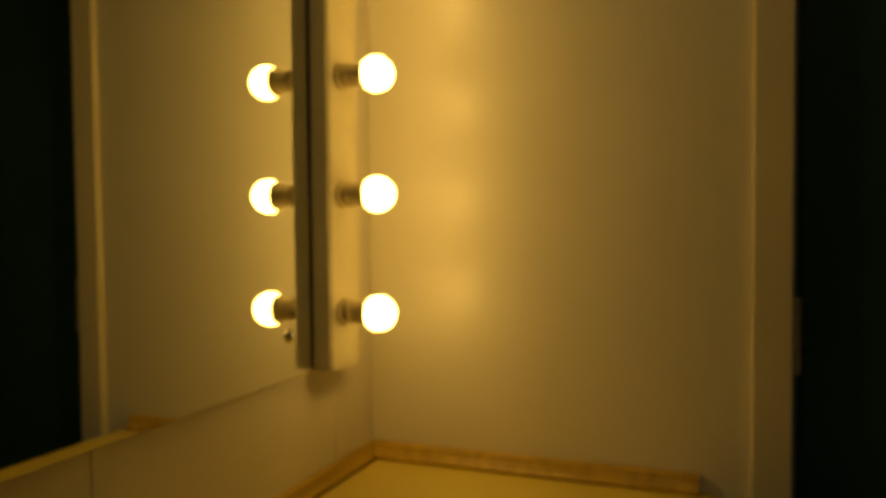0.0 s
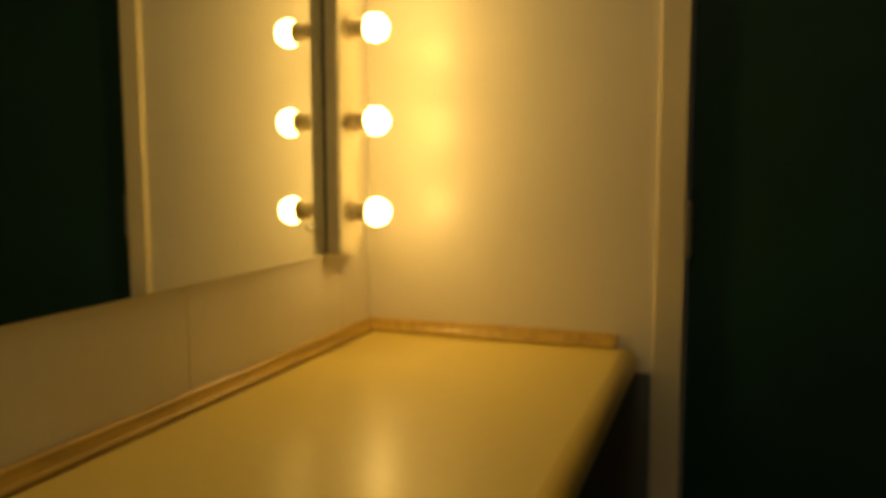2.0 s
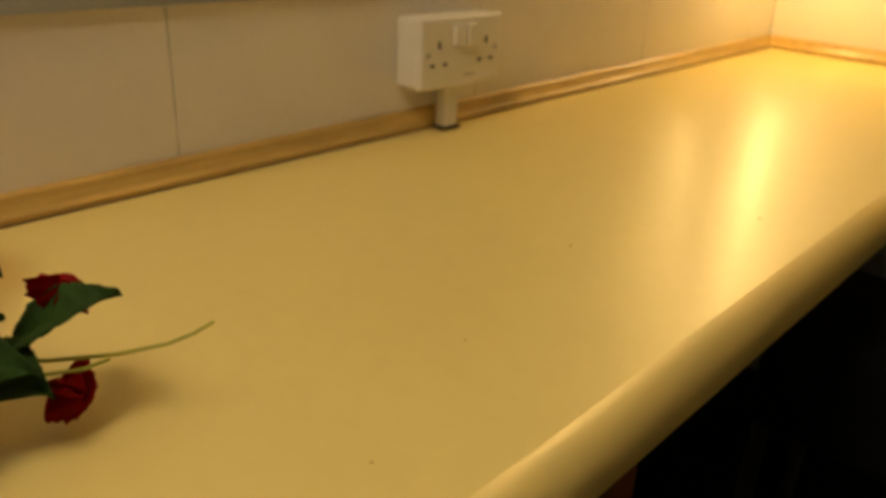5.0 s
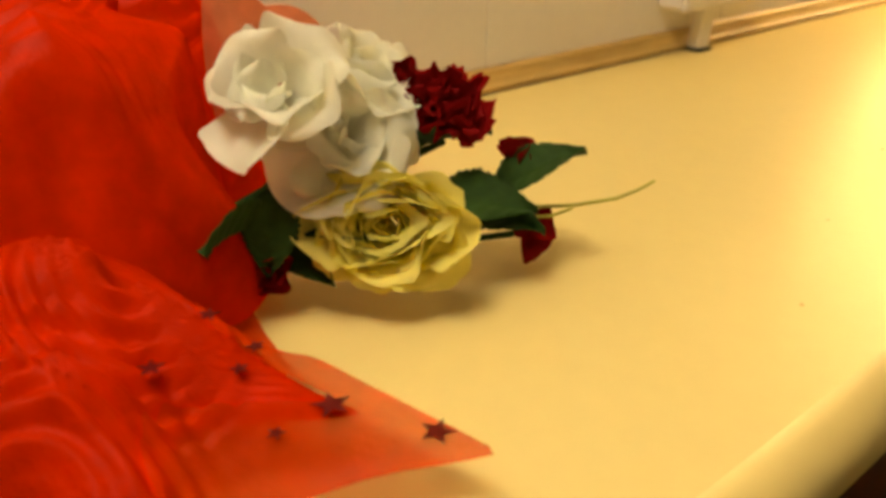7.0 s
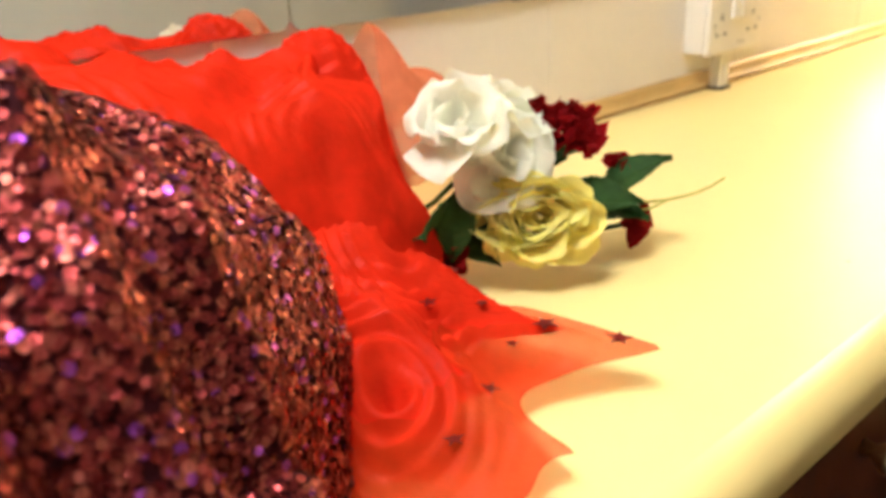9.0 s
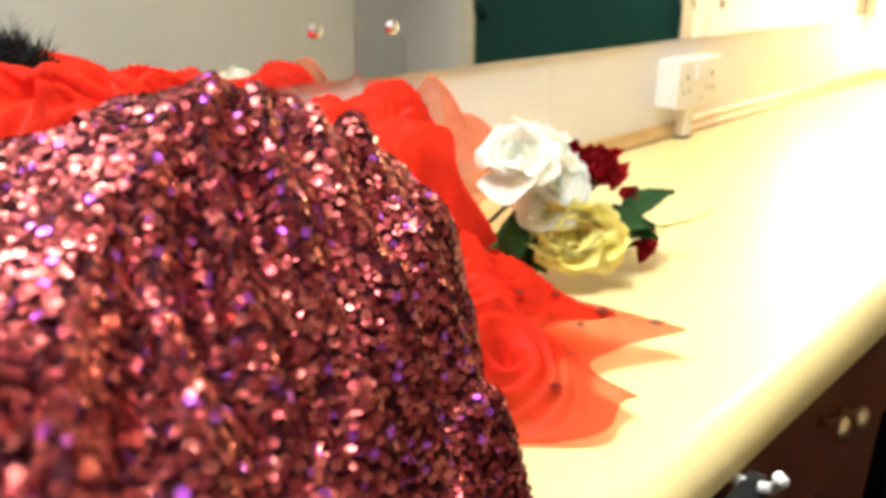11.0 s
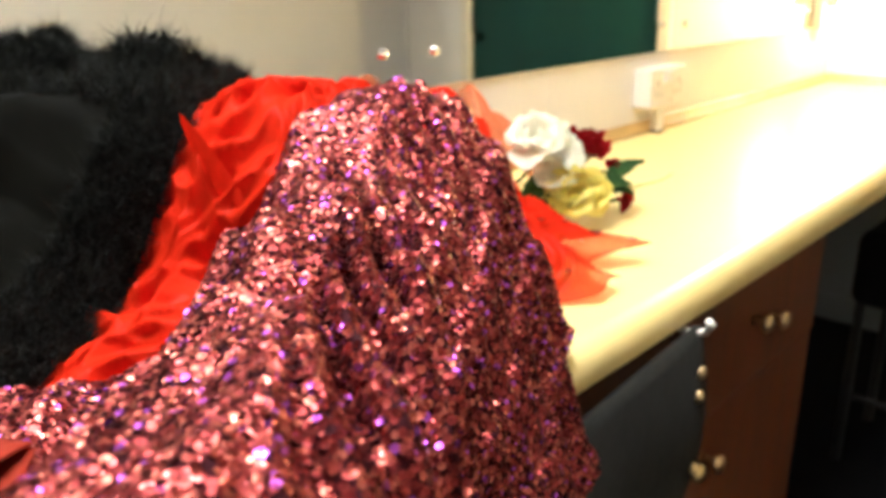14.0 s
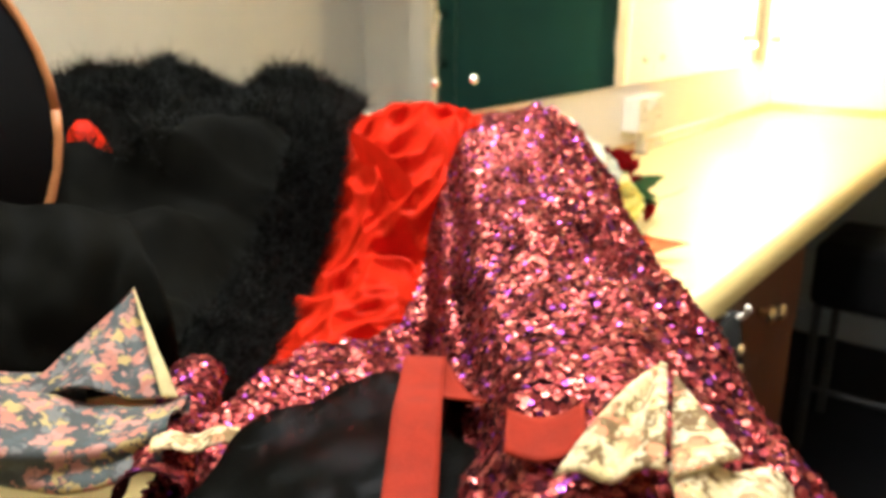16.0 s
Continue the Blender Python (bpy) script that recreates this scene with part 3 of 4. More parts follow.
        return p + Vector((0.42, -0.38, 0.62)) * (out - 0.012 - 0.014 * step(0.3, 0.6, v))
    part("gathered_layer", sheet(gathered, 90, 170), CHIFFON, ob, smooth=True)
    for cx, cy, cz, r, turn, tilt in ((0.265, -2.235, 0.950, 0.060, 40, 20), (0.345, -2.275, 0.950, 0.045, 60, 25),
                                      (0.190, -2.190, 0.930, 0.055, 20, 15), (0.435, -2.560, 0.815, 0.044, 40, 25)):
        m = pose(cx, cy, cz, tilt, rng.uniform(-15, 15), turn)

        def ruffle(u, v, r=r, m=m, s=rng.random() * 9):
            """A band of cloth rolled loosely into a rose: it winds outwards, stands up and rolls over at its lip."""
            a = 2 * math.pi * 1.7 * u + s
            soft = step(0.0, 0.12, u) * step(1.0, 0.75, u)
            w = Vector((1.3 * math.cos(a) + 0.5 * u, 1.3 * math.sin(a), s))
            rr = r * (0.12 + 0.88 * u) * (1 + 0.42 * noise.noise(w) + 0.12 * noise.noise(w * 2.7)) + 0.42 * r * v * v * u
            lift = r * (0.62 - 0.40 * u) * math.sin(2.2 * v) * (0.25 + 0.75 * soft) - 0.55 * r * u + 0.16 * r * noise.noise(w * 1.9 + Vector((0, 0, v)))
            return m @ Vector((rr * math.cos(a), rr * math.sin(a), lift))
        part("ruffle", sheet(ruffle, 110, 14), CHIFFON, ob, smooth=True)

    def tongue(u, v):
        a = Vector((0.266, -2.352, 0.962)).lerp(Vector((0.352, -2.352, 0.892)), v)
        w = 0.030 * math.sin(math.pi * (0.06 + 0.62 * v)) * (2 * u - 1)
        return a + Vector((0.45, -0.25, 0.85)) * w + Vector((0.6, -0.7, 0.2)) * (0.020 + 0.014 * math.cos(math.pi * (u - 0.5)) * v + 0.010 * math.sin(math.pi * v))
    part("ruffle", sheet(tongue, 20, 30), CHIFFON, ob, smooth=True)
    for x, y, z, r in ((0.090, -2.545, 0.955, 0.030), (0.127, -2.614, 0.900, 0.026)):
        part("ruffle", sheet(lambda u, v: Vector((x + r * v * math.cos(2 * math.pi * u), y + r * v * math.sin(2 * math.pi * u), z + r * (1 - 1.6 * v * v) + 0.006 * math.sin(8 * math.pi * u) * v)), 30, 14), CHIFFON, ob, smooth=True)
    part("veil", sheet(lambda u, v: Vector((0.055 + 0.15 * u, -1.715 - 0.13 * v + 0.02 * math.sin(5 * u), TOP + 0.03 + 0.150 * (0.35 + 0.65 * v) * math.sin(math.pi * (0.18 + 0.72 * u)) + 0.008 * math.sin(12 * v + 6 * u))), 40, 30), BLUSH, ob, "sheer blush organza overlay", True)

    def crest(u, v):
        a, k = 2 * math.pi * u, v
        x, y = 0.100 + 0.088 * k * math.cos(a), -1.872 + 0.078 * k * math.sin(a)
        z = TOP + 0.188 * (1 - k ** 2.4) + 0.008 * math.sin(7 * a + 5 * k) * k + 0.004 * math.sin(70 * k + a) * k + rumple(x, y, 4, 0.03, 0.010)
        return Vector((max(x, 0.017), y, max(z, TOP + 0.004)))
    part("ruffle", sheet(crest, 90, 60), CHIFFON, ob, smooth=True)

    # foil stars on the hem
    for a, k, size, spin in ((37.0, 0.80, 0.0085, 0.3), (38.5, 0.93, 0.008, 0.9), (41, 0.66, 0.005, 0), (33, 0.86, 0.004, 1), (44, 0.80, 0.0045, 0.5), (30, 0.72, 0.0055, 0.2), (22, 0.9, 0.006, 0.7), (10, 0.84, 0.006, 0.1), (36, 0.70, 0.004, 0.4)):
        p = flounce(a, k, 0.0055)
        bm = bmesh.new()
        ring = [bm.verts.new(p + Vector((math.cos(spin + j * math.pi / 5), math.sin(spin + j * math.pi / 5), 0)) * (size if j % 2 == 0 else size * 0.42)) for j in range(10)]
        face = bm.faces.new(ring)
        up = bmesh.ops.extrude_face_region(bm, geom=[face])["geom"]
        for v in up:
            if isinstance(v, bmesh.types.BMVert):
                v.co.z += 0.0006
        part("star", bm, STARRED, ob, "dark red foil star")


red_skirt()

# ---- burgundy sequin dress draped over the heap and the counter's edge ----
PEAK, ALONG, ACROSS = Vector((0.406, -2.238, 0)), Vector((0.643, -0.766, 0)), Vector((0.766, 0.643, 0))


def dress_height(s, n):
    crest = curve_at([(-0.20, 0.905), (-0.12, 0.95), (-0.04, 0.985), (0.02, 0.988), (0.17, 0.952), (0.33, 0.936), (0.5, 0.925), (0.62, 0.90)], s)
    if n >= 0:
        near = curve_at([(0, 0), (0.045, 0.019), (0.08, 0.066), (0.113, 0.145), (0.148, 0.225), (0.182, 0.31), (0.22, 0.45), (0.28, 0.62)], n)
        far = curve_at([(0, 0), (0.05, 0.018), (0.090, 0.052), (0.104, 0.11), (0.114, 0.20)], n)
        drop = near + (far - near) * step(0.02, -0.13, s)
        drop *= 1 - 0.34 * step(0.12, 0.38, s)
    else:
        drop = curve_at([(0, 0), (0.03, 0.003), (0.06, 0.014), (0.085, 0.055), (0.105, 0.100), (0.19, 0.085), (0.3, 0.12)], -n)
        drop *= 1 - 0.25 * step(0.25, 0.5, s)
    return crest - drop


def dress_point(u, v):
    """u runs along the crest towards the room, v from the inner border over the crest and down the front."""
    s = -0.18 + 0.82 * u
    left = curve_at([(-0.17, -0.05), (0.0, -0.07), (0.1, -0.102), (0.2, -0.125), (0.33, -0.21), (0.45, -0.26), (0.62, -0.28)], s)
    right = curve_at([(-0.17, 0.114), (-0.08, 0.116), (0.0, 0.150), (0.07, 0.190), (0.2, 0.202), (0.32, 0.182), (0.5, 0.174), (0.62, 0.172)], s)
    n = left + (right - left) * v
    fan = s - 0.19 * (1 - math.exp(-max(n, 0.0) / 0.05)) + 0.016 * noise.noise(Vector((6 * s, 9 * n, 1.7)))
    ridge = (0.5 + 0.5 * math.cos(112 * fan + 0.9)) ** 1.4
    depth = 0.019 * (1 + 0.6 * noise.noise(Vector((9 * fan, 3 * n, 6.1))))
    folds = depth * (ridge - 0.55) * step(-0.015, 0.035, n) * step(-0.12, 0.02, s) * (1 - 0.5 * step(0.30, 0.5, s))
    folds += 0.010 * math.sin(34 * s + 18 * n) * step(0.1, -0.15, n)
    pull = 1 - (0.16 * step(-0.02, 0.12, s) + 0.30 * step(0.14, 0.40, s)) * step(0.03, 0.14, n)
    p = PEAK + ALONG * s + ACROSS * (n * pull + folds * step(0.03, 0.12, n))
    z = dress_height(s, n) + folds * 0.9 + rumple(p.x, p.y, n, 0.045, 0.012) + rumple(p.x, p.y, 5, 0.015, 0.0022)
    dent = math.exp(-((s - 0.10) / 0.05) ** 2 - ((n - 0.03) / 0.035) ** 2) * 0.014
    return Vector((p.x, p.y, z - dent))


def sequin_part(fn, count, size, seed, parent, nu=150, nv=130):
    """Small dished rings sewn evenly over a cloth surface, each tipped its own way."""
    rng = np.random.default_rng(seed)
    grid = np.array([[fn(i / nu, j / nv) for j in range(nv + 1)] for i in range(nu + 1)])
    a, b = grid[1:, :-1] - grid[:-1, :-1], grid[:-1, 1:] - grid[:-1, :-1]
    cross = np.cross(a, b).reshape(-1, 3)
    area = np.linalg.norm(cross, axis=1)
    pick = rng.choice(len(area), count, p=area / area.sum())
    f, g = rng.random((2, count, 1))
    at = grid[:-1, :-1].reshape(-1, 3)[pick] + a.reshape(-1, 3)[pick] * f + b.reshape(-1, 3)[pick] * g
    nrm = cross[pick] / area[pick, None]
    nrm *= np.where(nrm[:, 2:] < -0.2, -1, 1) if nrm[:, 2].mean() > 0 else np.where(nrm[:, 2:] > 0.2, -1, 1) * -1
    nrm += rng.normal(0, 0.20, nrm.shape)
    nrm /= np.linalg.norm(nrm, axis=1)[:, None]
    side = np.cross(nrm, rng.normal(0, 1, nrm.shape))
    side /= np.linalg.norm(side, axis=1)[:, None]
    other = np.cross(nrm, side)
    r = size * rng.uniform(0.8, 1.15, (count, 1))
    at = at + nrm * rng.uniform(0.0008, 0.002, (count, 1))
    k = 6
    rings = []
    for j in range(k):
        t = 2 * math.pi * j / k
        d = math.cos(t) * side + math.sin(t) * other
        rings += [at + d * r, at + d * r * 0.3 - nrm * r * 0.07]
    verts = np.stack(rings, 1).reshape(-1, 3)
    base = np.arange(count)[:, None, None] * 2 * k
    quad = np.array([[2 * j, 2 * ((j + 1) % k), 2 * ((j + 1) % k) + 1, 2 * j + 1] for j in range(k)])
    faces = (base + quad[None]).reshape(-1, 4)
    me = bpy.data.meshes.new("sequins")
    me.from_pydata(verts.tolist(), [], faces.tolist())
    ob = new("sequin_layer", me)
    me.materials.append(SEQUIN)
    ob.parent = parent
    ob.matrix_parent_inverse = parent.matrix_basis.inverted()
    return tagged(ob, "small rose and violet sequins", kind="stuff")


def sequin_dress():
    ob = thing("sequin_dress", (0.55, -2.3, TOP), "burgundy sequin dress draped over the skirt and counter edge", "dress")
    part("net", sheet(dress_point, 190, 150, 0.0015), BURGUNDY, ob, "dark burgundy net ground", True)
    sequin_part(dress_point, 82000, 0.0019, 11, ob, 190, 150)


sequin_dress()


# ---- black jacket with a fur collar ----
COAT_EDGE = [(0, (0.150, -2.215, 0.980)), (0.12, (0.212, -2.310, 0.980)), (0.25, (0.262, -2.362, 0.955)), (0.38, (0.280, -2.391, 0.917)), (0.5, (0.288, -2.416, 0.880)),
             (0.62, (0.289, -2.437, 0.842)), (0.74, (0.302, -2.473, 0.818)), (0.84, (0.334, -2.523, 0.812)), (0.92, (0.362, -2.567, 0.809)), (1, (0.385, -2.610, 0.810))]


def coat(u, v):
    """u from the turned-back front edge inwards, v from the collar down to the hem."""
    for (a, p0), (b, p1) in zip(COAT_EDGE, COAT_EDGE[1:]):
        if v <= b:
            edge = Vector(p0).lerp(Vector(p1), (v - a) / (b - a))
            break
    p = edge + Vector((-0.868, -0.496, 0)) * 0.44 * u + Vector((0, -0.10, 0)) * u * v
    p.x = max(p.x, 0.035 + 0.05 * v)
    high = curve_at([(0, 0.975), (0.15, 0.996), (0.35, 0.985), (0.5, 0.960), (0.7, 0.915), (0.9, 0.875), (1, 0.865)], v)
    z = edge.z + (high - edge.z) * step(-0.04, 0.26, u) - 0.012 * math.exp(-(u / 0.03) ** 2)
    z += 0.010 * math.sin(11 * u + 6 * v) * v * step(0, 0.2, u) + 0.015 * math.sin(16 * u - 9 * v + 2 * math.sin(5 * v)) * step(0.10, 0.3, u)
    z += (0.013 * math.sin(31 * u + 15 * v + 3 * math.sin(4 * u))) * step(0.3, 0.45, u) * step(0.15, 0.35, v) + rumple(p.x, p.y, 2, 0.06, 0.014) * step(0, 0.1, u) + rumple(p.x, p.y, 9, 0.02, 0.004)
    return Vector((p.x, p.y, max(z, TOP + 0.01)))


def collar_roll(u, v):
    """The thick fur collar along the jacket's upper border."""
    c, a = coat(0.04 + 0.86 * u, 0.08), 2 * math.pi * v
    r = 0.020 * (1 + 0.35 * math.sin(9.5 * u + 0.8) + 0.3 * noise.noise(Vector((5 * u, math.cos(a), math.sin(a))))) * step(-0.1, 0.1, u) * step(1.1, 0.9, u)
    return c + Vector((0.45 * r * math.cos(a), 0.9 * r * math.cos(a), r * math.sin(a)))


def sleeve(u, v):
    top = Vector((0.225, -2.800, 0.985)).lerp(Vector((0.325, -2.640, 0.945)), u)
    low = Vector((0.360, -2.810, 0.850)).lerp(Vector((0.392, -2.655, 0.850)), u)
    p = top.lerp(low, v)
    return p + Vector((0.6, -0.2, 0.5)) * (0.035 * math.sin(math.pi * v) + 0.010 * math.sin(17 * u + 5 * v) + rumple(p.x, p.y, p.z, 0.03, 0.010))


def hair(fn, count, length, seed, spots):
    """Tapered hairs growing from a cloth surface, longest along its borders."""
    rng = np.random.default_rng(seed)
    verts, faces = [], []
    while len(faces) < count:
        u, v = spots(rng)
        p, e = fn(u, v), 0.01
        nrm = (fn(min(1, u + e), v) - fn(max(0, u - e), v)).cross(fn(u, min(1, v + e)) - fn(u, max(0, v - e)))
        if nrm.length < 1e-9:
            continue
        nrm.normalize()
        nrm = nrm if nrm.z > 0 else -nrm
        lean = (nrm + Vector(rng.normal(0, 0.55, 3)) + Vector((0, 0, 0.1))).normalized()
        side = lean.cross(Vector(rng.normal(0, 1, 3))).normalized() * 0.0006
        ln = length * rng.uniform(0.5, 1.25)
        curl = Vector(rng.normal(0, 0.45, 3)) * ln
        i = len(verts)
        verts += [p - side - nrm * 0.003, p + side - nrm * 0.003, p + lean * ln * 0.6 + side * 0.7, p + lean * ln * 0.6 - side * 0.7, p + lean * ln + curl]
        faces += [(i, i + 1, i + 2, i + 3), (i + 3, i + 2, i + 4)]
    me = bpy.data.meshes.new("fur")
    me.from_pydata([tuple(v) for v in verts], [], faces)
    me.materials.append(FUR)
    return me


def black_jacket():
    ob = thing("black_jacket", (0.2, -2.5, TOP), "black satin jacket with shaggy fake fur trim lying on the skirt", "jacket")
    part("satin", sheet(coat, 90, 110, 0.004), SATIN, ob, smooth=True)

    def spots(rng):
        k = rng.random()
        if k < 0.5:
            return rng.random() * 0.10, rng.random()
        if k < 0.9:
            return rng.random(), rng.random() ** 1.6 * 0.30
        return 0.3 + 0.7 * rng.random(), rng.random() * 0.6
    fur = new("fur_trim", hair(coat, 70000, 0.017, 5, spots))
    part("sleeve", sheet(sleeve, 60, 50, 0.004), SATIN, ob, smooth=True)
    collar = part("collar", sheet(collar_roll, 70, 24), FUR, ob, "shaggy black fake fur collar", True)
    pile = new("collar_fur", hair(collar_roll, 26000, 0.018, 8, lambda rng: (rng.random(), rng.random())))
    pile.parent = collar
    tagged(pile, kind="stuff")
    fur.parent = ob
    fur.matrix_parent_inverse = ob.matrix_basis.inverted()
    tagged(fur, "shaggy black fake fur", kind="stuff")


black_jacket()


# ---- black hat with a tan rim behind the jacket ----
def hat():
    ob = thing("hat", (0.155, -2.781, TOP), "black felt hat with a tan bound rim leaning on the jacket", "hat")
    m = Matrix.Translation((0.142, -2.792, 1.01)) @ Vector((0.9, -0.25, 0.12)).to_track_quat("Z", "Y").to_matrix().to_4x4()
    bm = lathe([(0.18, 0.0), (0.18, 0.004), (0.085, 0.010), (0.08, 0.035), (0.07, 0.055), (0.03, 0.062)], (0, 0, 0), "z", 40)
    bm.transform(m)
    part("crown", bm, FELTBLACK, ob, smooth=True)
    ring = [m @ Vector((0.181 * math.cos(k * math.pi / 24), 0.181 * math.sin(k * math.pi / 24), 0.002)) for k in range(49)]
    part("rim", tube(ring, 0.0042, 8), TAN, ob, "tan bound rim", True)


FELTBLACK = material("black felt", (0.004, 0.004, 0.004), 0.9, spec=0.08, vary=0.3, scale=60, bump=0.3)
TAN = material("tan leather binding", (0.42, 0.17, 0.05), 0.5, vary=0.2, scale=60)
hat()


# ---- garments lying on top in front ----
def printed_scarf():
    ob = thing("printed_scarf", (0.42, -2.74, 0.80), "pastel printed cotton scarf bunched on the costumes", "scarf")

    def roll(m, length, r, squash, seed):
        def fn(u, v):
            a = 2 * math.pi * v
            rr = r * (0.75 + 0.35 * math.sin(math.pi * min(1, u * 1.1)) + 0.16 * math.sin(5 * a + seed + 7 * u) + 0.12 * noise.noise(Vector((4 * u, math.cos(a), math.sin(a) + seed)) * 1.7))
            return m @ Vector((length * (u - 0.5), rr * math.cos(a), squash * rr * math.sin(a) + 0.01 * math.sin(6 * u)))
        return fn
    tip, left, right = Vector((0.385, -2.674, 0.911)), Vector((0.392, -2.760, 0.872)), Vector((0.462, -2.700, 0.868))

    def point(u, v):
        p = tip.lerp(left.lerp(right, u), v)
        return p + Vector((0.5, -0.4, 0.75)) * (0.014 * math.sin(math.pi * u) * v + 0.006 * math.sin(11 * u + 3) * v + rumple(p.x, p.y, p.z, 0.02, 0.004))
    part("fold", sheet(point, 40, 40, 0.0016), CAMO, ob, smooth=True)
    part("border", sheet(lambda u, v: point(0.93 + 0.10 * u, v) + Vector((0.002, -0.002, 0.003)), 6, 40, 0.0012), EDGING, ob, "pale yellow stitched border", True)
    part("fold", sheet(roll(pose(0.425, -2.765, 0.862, 0, -4, 40), 0.16, 0.034, 0.45, 4.0), 50, 40), CAMO, ob, smooth=True)
    part("fold", sheet(roll(pose(0.36, -2.78, 0.875, 0, 5, 65), 0.14, 0.030, 0.5, 7.0), 50, 40), CAMO, ob, smooth=True)


def sequin_strap():
    ob = thing("sequin_shoulder_piece", (0.47, -2.70, 0.82), "narrow burgundy sequin shoulder piece beside the scarf", "garment")

    def fn(u, v):
        a = math.pi * (v - 0.1) * 1.15
        return Vector((0.415 + 0.10 * u, -2.652 - 0.10 * u, 0.850)) + Vector((0.017 * math.cos(a) * 0.7, 0.017 * math.cos(a) * 0.7, 0.016 * math.sin(a) + 0.003 * math.sin(20 * u)))
    part("net", sheet(fn, 40, 20, 0.001), BURGUNDY, ob, smooth=True)
    sequin_part(fn, 1500, 0.0020, 21, ob, 40, 20)


def net_top():
    ob = thing("net_blouse", (0.62, -2.68, 0.84), "black net blouse with brick red ribbon straps lying on the dress", "blouse")

    def ground(u, v):
        x = 0.520 + 0.155 * u + 0.035 * v
        y = -2.70 + 0.120 * u - 0.125 * v
        z = 0.852 + 0.050 * math.sin(math.pi * min(1, 0.12 + 0.75 * u)) - 0.018 * v + rumple(x, y, 4, 0.03, 0.010) - 0.05 * step(0.10, 0.0, u)
        return Vector((x, y, z))
    part("net", sheet(ground, 50, 50, 0.0012), NET, ob, "sheer black net", True)

    def strap(u, v):
        p = Vector((0.5815, -2.612, 0.899)).lerp(Vector((0.668, -2.728, 0.893)), v)
        return p + Vector((0.0155, 0.0105, 0)) * (u - 0.5) * 1.25 + Vector((0, 0, 0.010 * math.sin(math.pi * v) + 0.0015 * math.sin(14 * v)))
    part("strap", sheet(strap, 6, 30, 0.0012), TAPE, ob, "brick red ribbon strap", True)

    def loop(u, v):
        a = math.pi * v
        p = Vector((0.5835, -2.610, 0.897)).lerp(Vector((0.640, -2.652, 0.908)), v)
        return p + Vector((0.012, 0.006, 0)) * (u - 0.5) * 1.5 + Vector((0, 0, -0.006 * math.sin(a)))
    part("strap", sheet(loop, 6, 24, 0.0012), TAPE, ob, "brick red ribbon strap", True)

    def band(u, v):
        p = Vector((0.680, -2.677, 0.919)).lerp(Vector((0.708, -2.660, 0.924)), v)
        return p + Vector((0.012, -0.019, -0.004)) * (u - 0.5) * 1.2 + Vector((0, 0, -0.006 * math.sin(math.pi * v)))
    part("band", sheet(band, 8, 20, 0.0012), TAPE, ob, "brick red ribbon band", True)


def floral_blouse():
    ob = thing("floral_blouse", (0.72, -2.62, 0.86), "cream floral cotton blouse with an open collar on the dress", "blouse")

    def collar(u, v):
        tip = Vector((0.7235, -2.619, 0.936))
        foot = Vector((0.712, -2.690, 0.914)).lerp(Vector((0.752, -2.682, 0.928)), u)
        p = tip.lerp(foot, v)
        return p + Vector((0, 0, 0.008 * math.sin(math.pi * v) + 0.003 * math.sin(9 * u)))
    part("collar", sheet(collar, 20, 24, 0.0016), FLORAL, ob, smooth=True)

    def collar_turn(u, v):
        tip = Vector((0.7255, -2.6175, 0.936))
        foot = Vector((0.7525, -2.682, 0.9285)).lerp(Vector((0.766, -2.650, 0.926)), u)
        p = tip.lerp(foot, v)
        return p + Vector((0.003, 0, -0.008 * math.sin(math.pi * v) * (1 - u)))
    part("collar", sheet(collar_turn, 14, 24, 0.0016), FLORAL, ob, smooth=True)

    def front(u, v):
        p = Vector((0.748, -2.668, 0.922)).lerp(Vector((0.796, -2.622, 0.892)), u) + Vector((0.035, -0.06, -0.01)) * v
        return p + Vector((0, 0, 0.012 * math.sin(math.pi * u) + 0.004 * math.sin(12 * u + 5 * v)))
    part("front", sheet(front, 30, 20, 0.0016), FLORAL, ob, smooth=True)

    def hem(u, v):
        p = Vector((0.495, -2.735, 0.868)).lerp(Vector((0.545, -2.688, 0.872)), u)
        return p + Vector((0.016, -0.012, 0.002)) * (v - 0.5) + Vector((0, 0, 0.002 * math.sin(math.pi * v) + 0.002 * math.sin(15 * u)))
    part("sleeve", sheet(hem, 30, 10, 0.0016), FLORAL, ob, smooth=True)


printed_scarf()
sequin_strap()
net_top()
floral_blouse()


# ---- cloth flower bouquet ----
def petal_mesh(length, width, curl, cup, wavy, mat, seed, notch=0.0):
    """One petal growing along +y from the origin, cupped and curled back at its lip."""
    def fn(u, v):
        a = (u - 0.5) * 2
        w = width * math.sqrt(max(0.0, 1 - ((v - 0.62) / 0.66) ** 2))
        lip = 1 - notch * math.exp(-(a / 0.25) ** 2) * v ** 4 - 0.34 * a * a * v
        y = length * v * lip
        z = cup * (a * a) * w + length * 0.45 * v * v - curl * length * max(0, v - 0.6) ** 2 * 4
        z += wavy * length * v * v * math.sin(5 * a + seed) + 0.4 * wavy * length * v * noise.noise(Vector((3 * a, 4 * v, seed)))
        return Vector((w * a * 0.5, y, z))
    me = finish(sheet(fn, 10, 10), True)
    me.materials.append(mat)
    return me


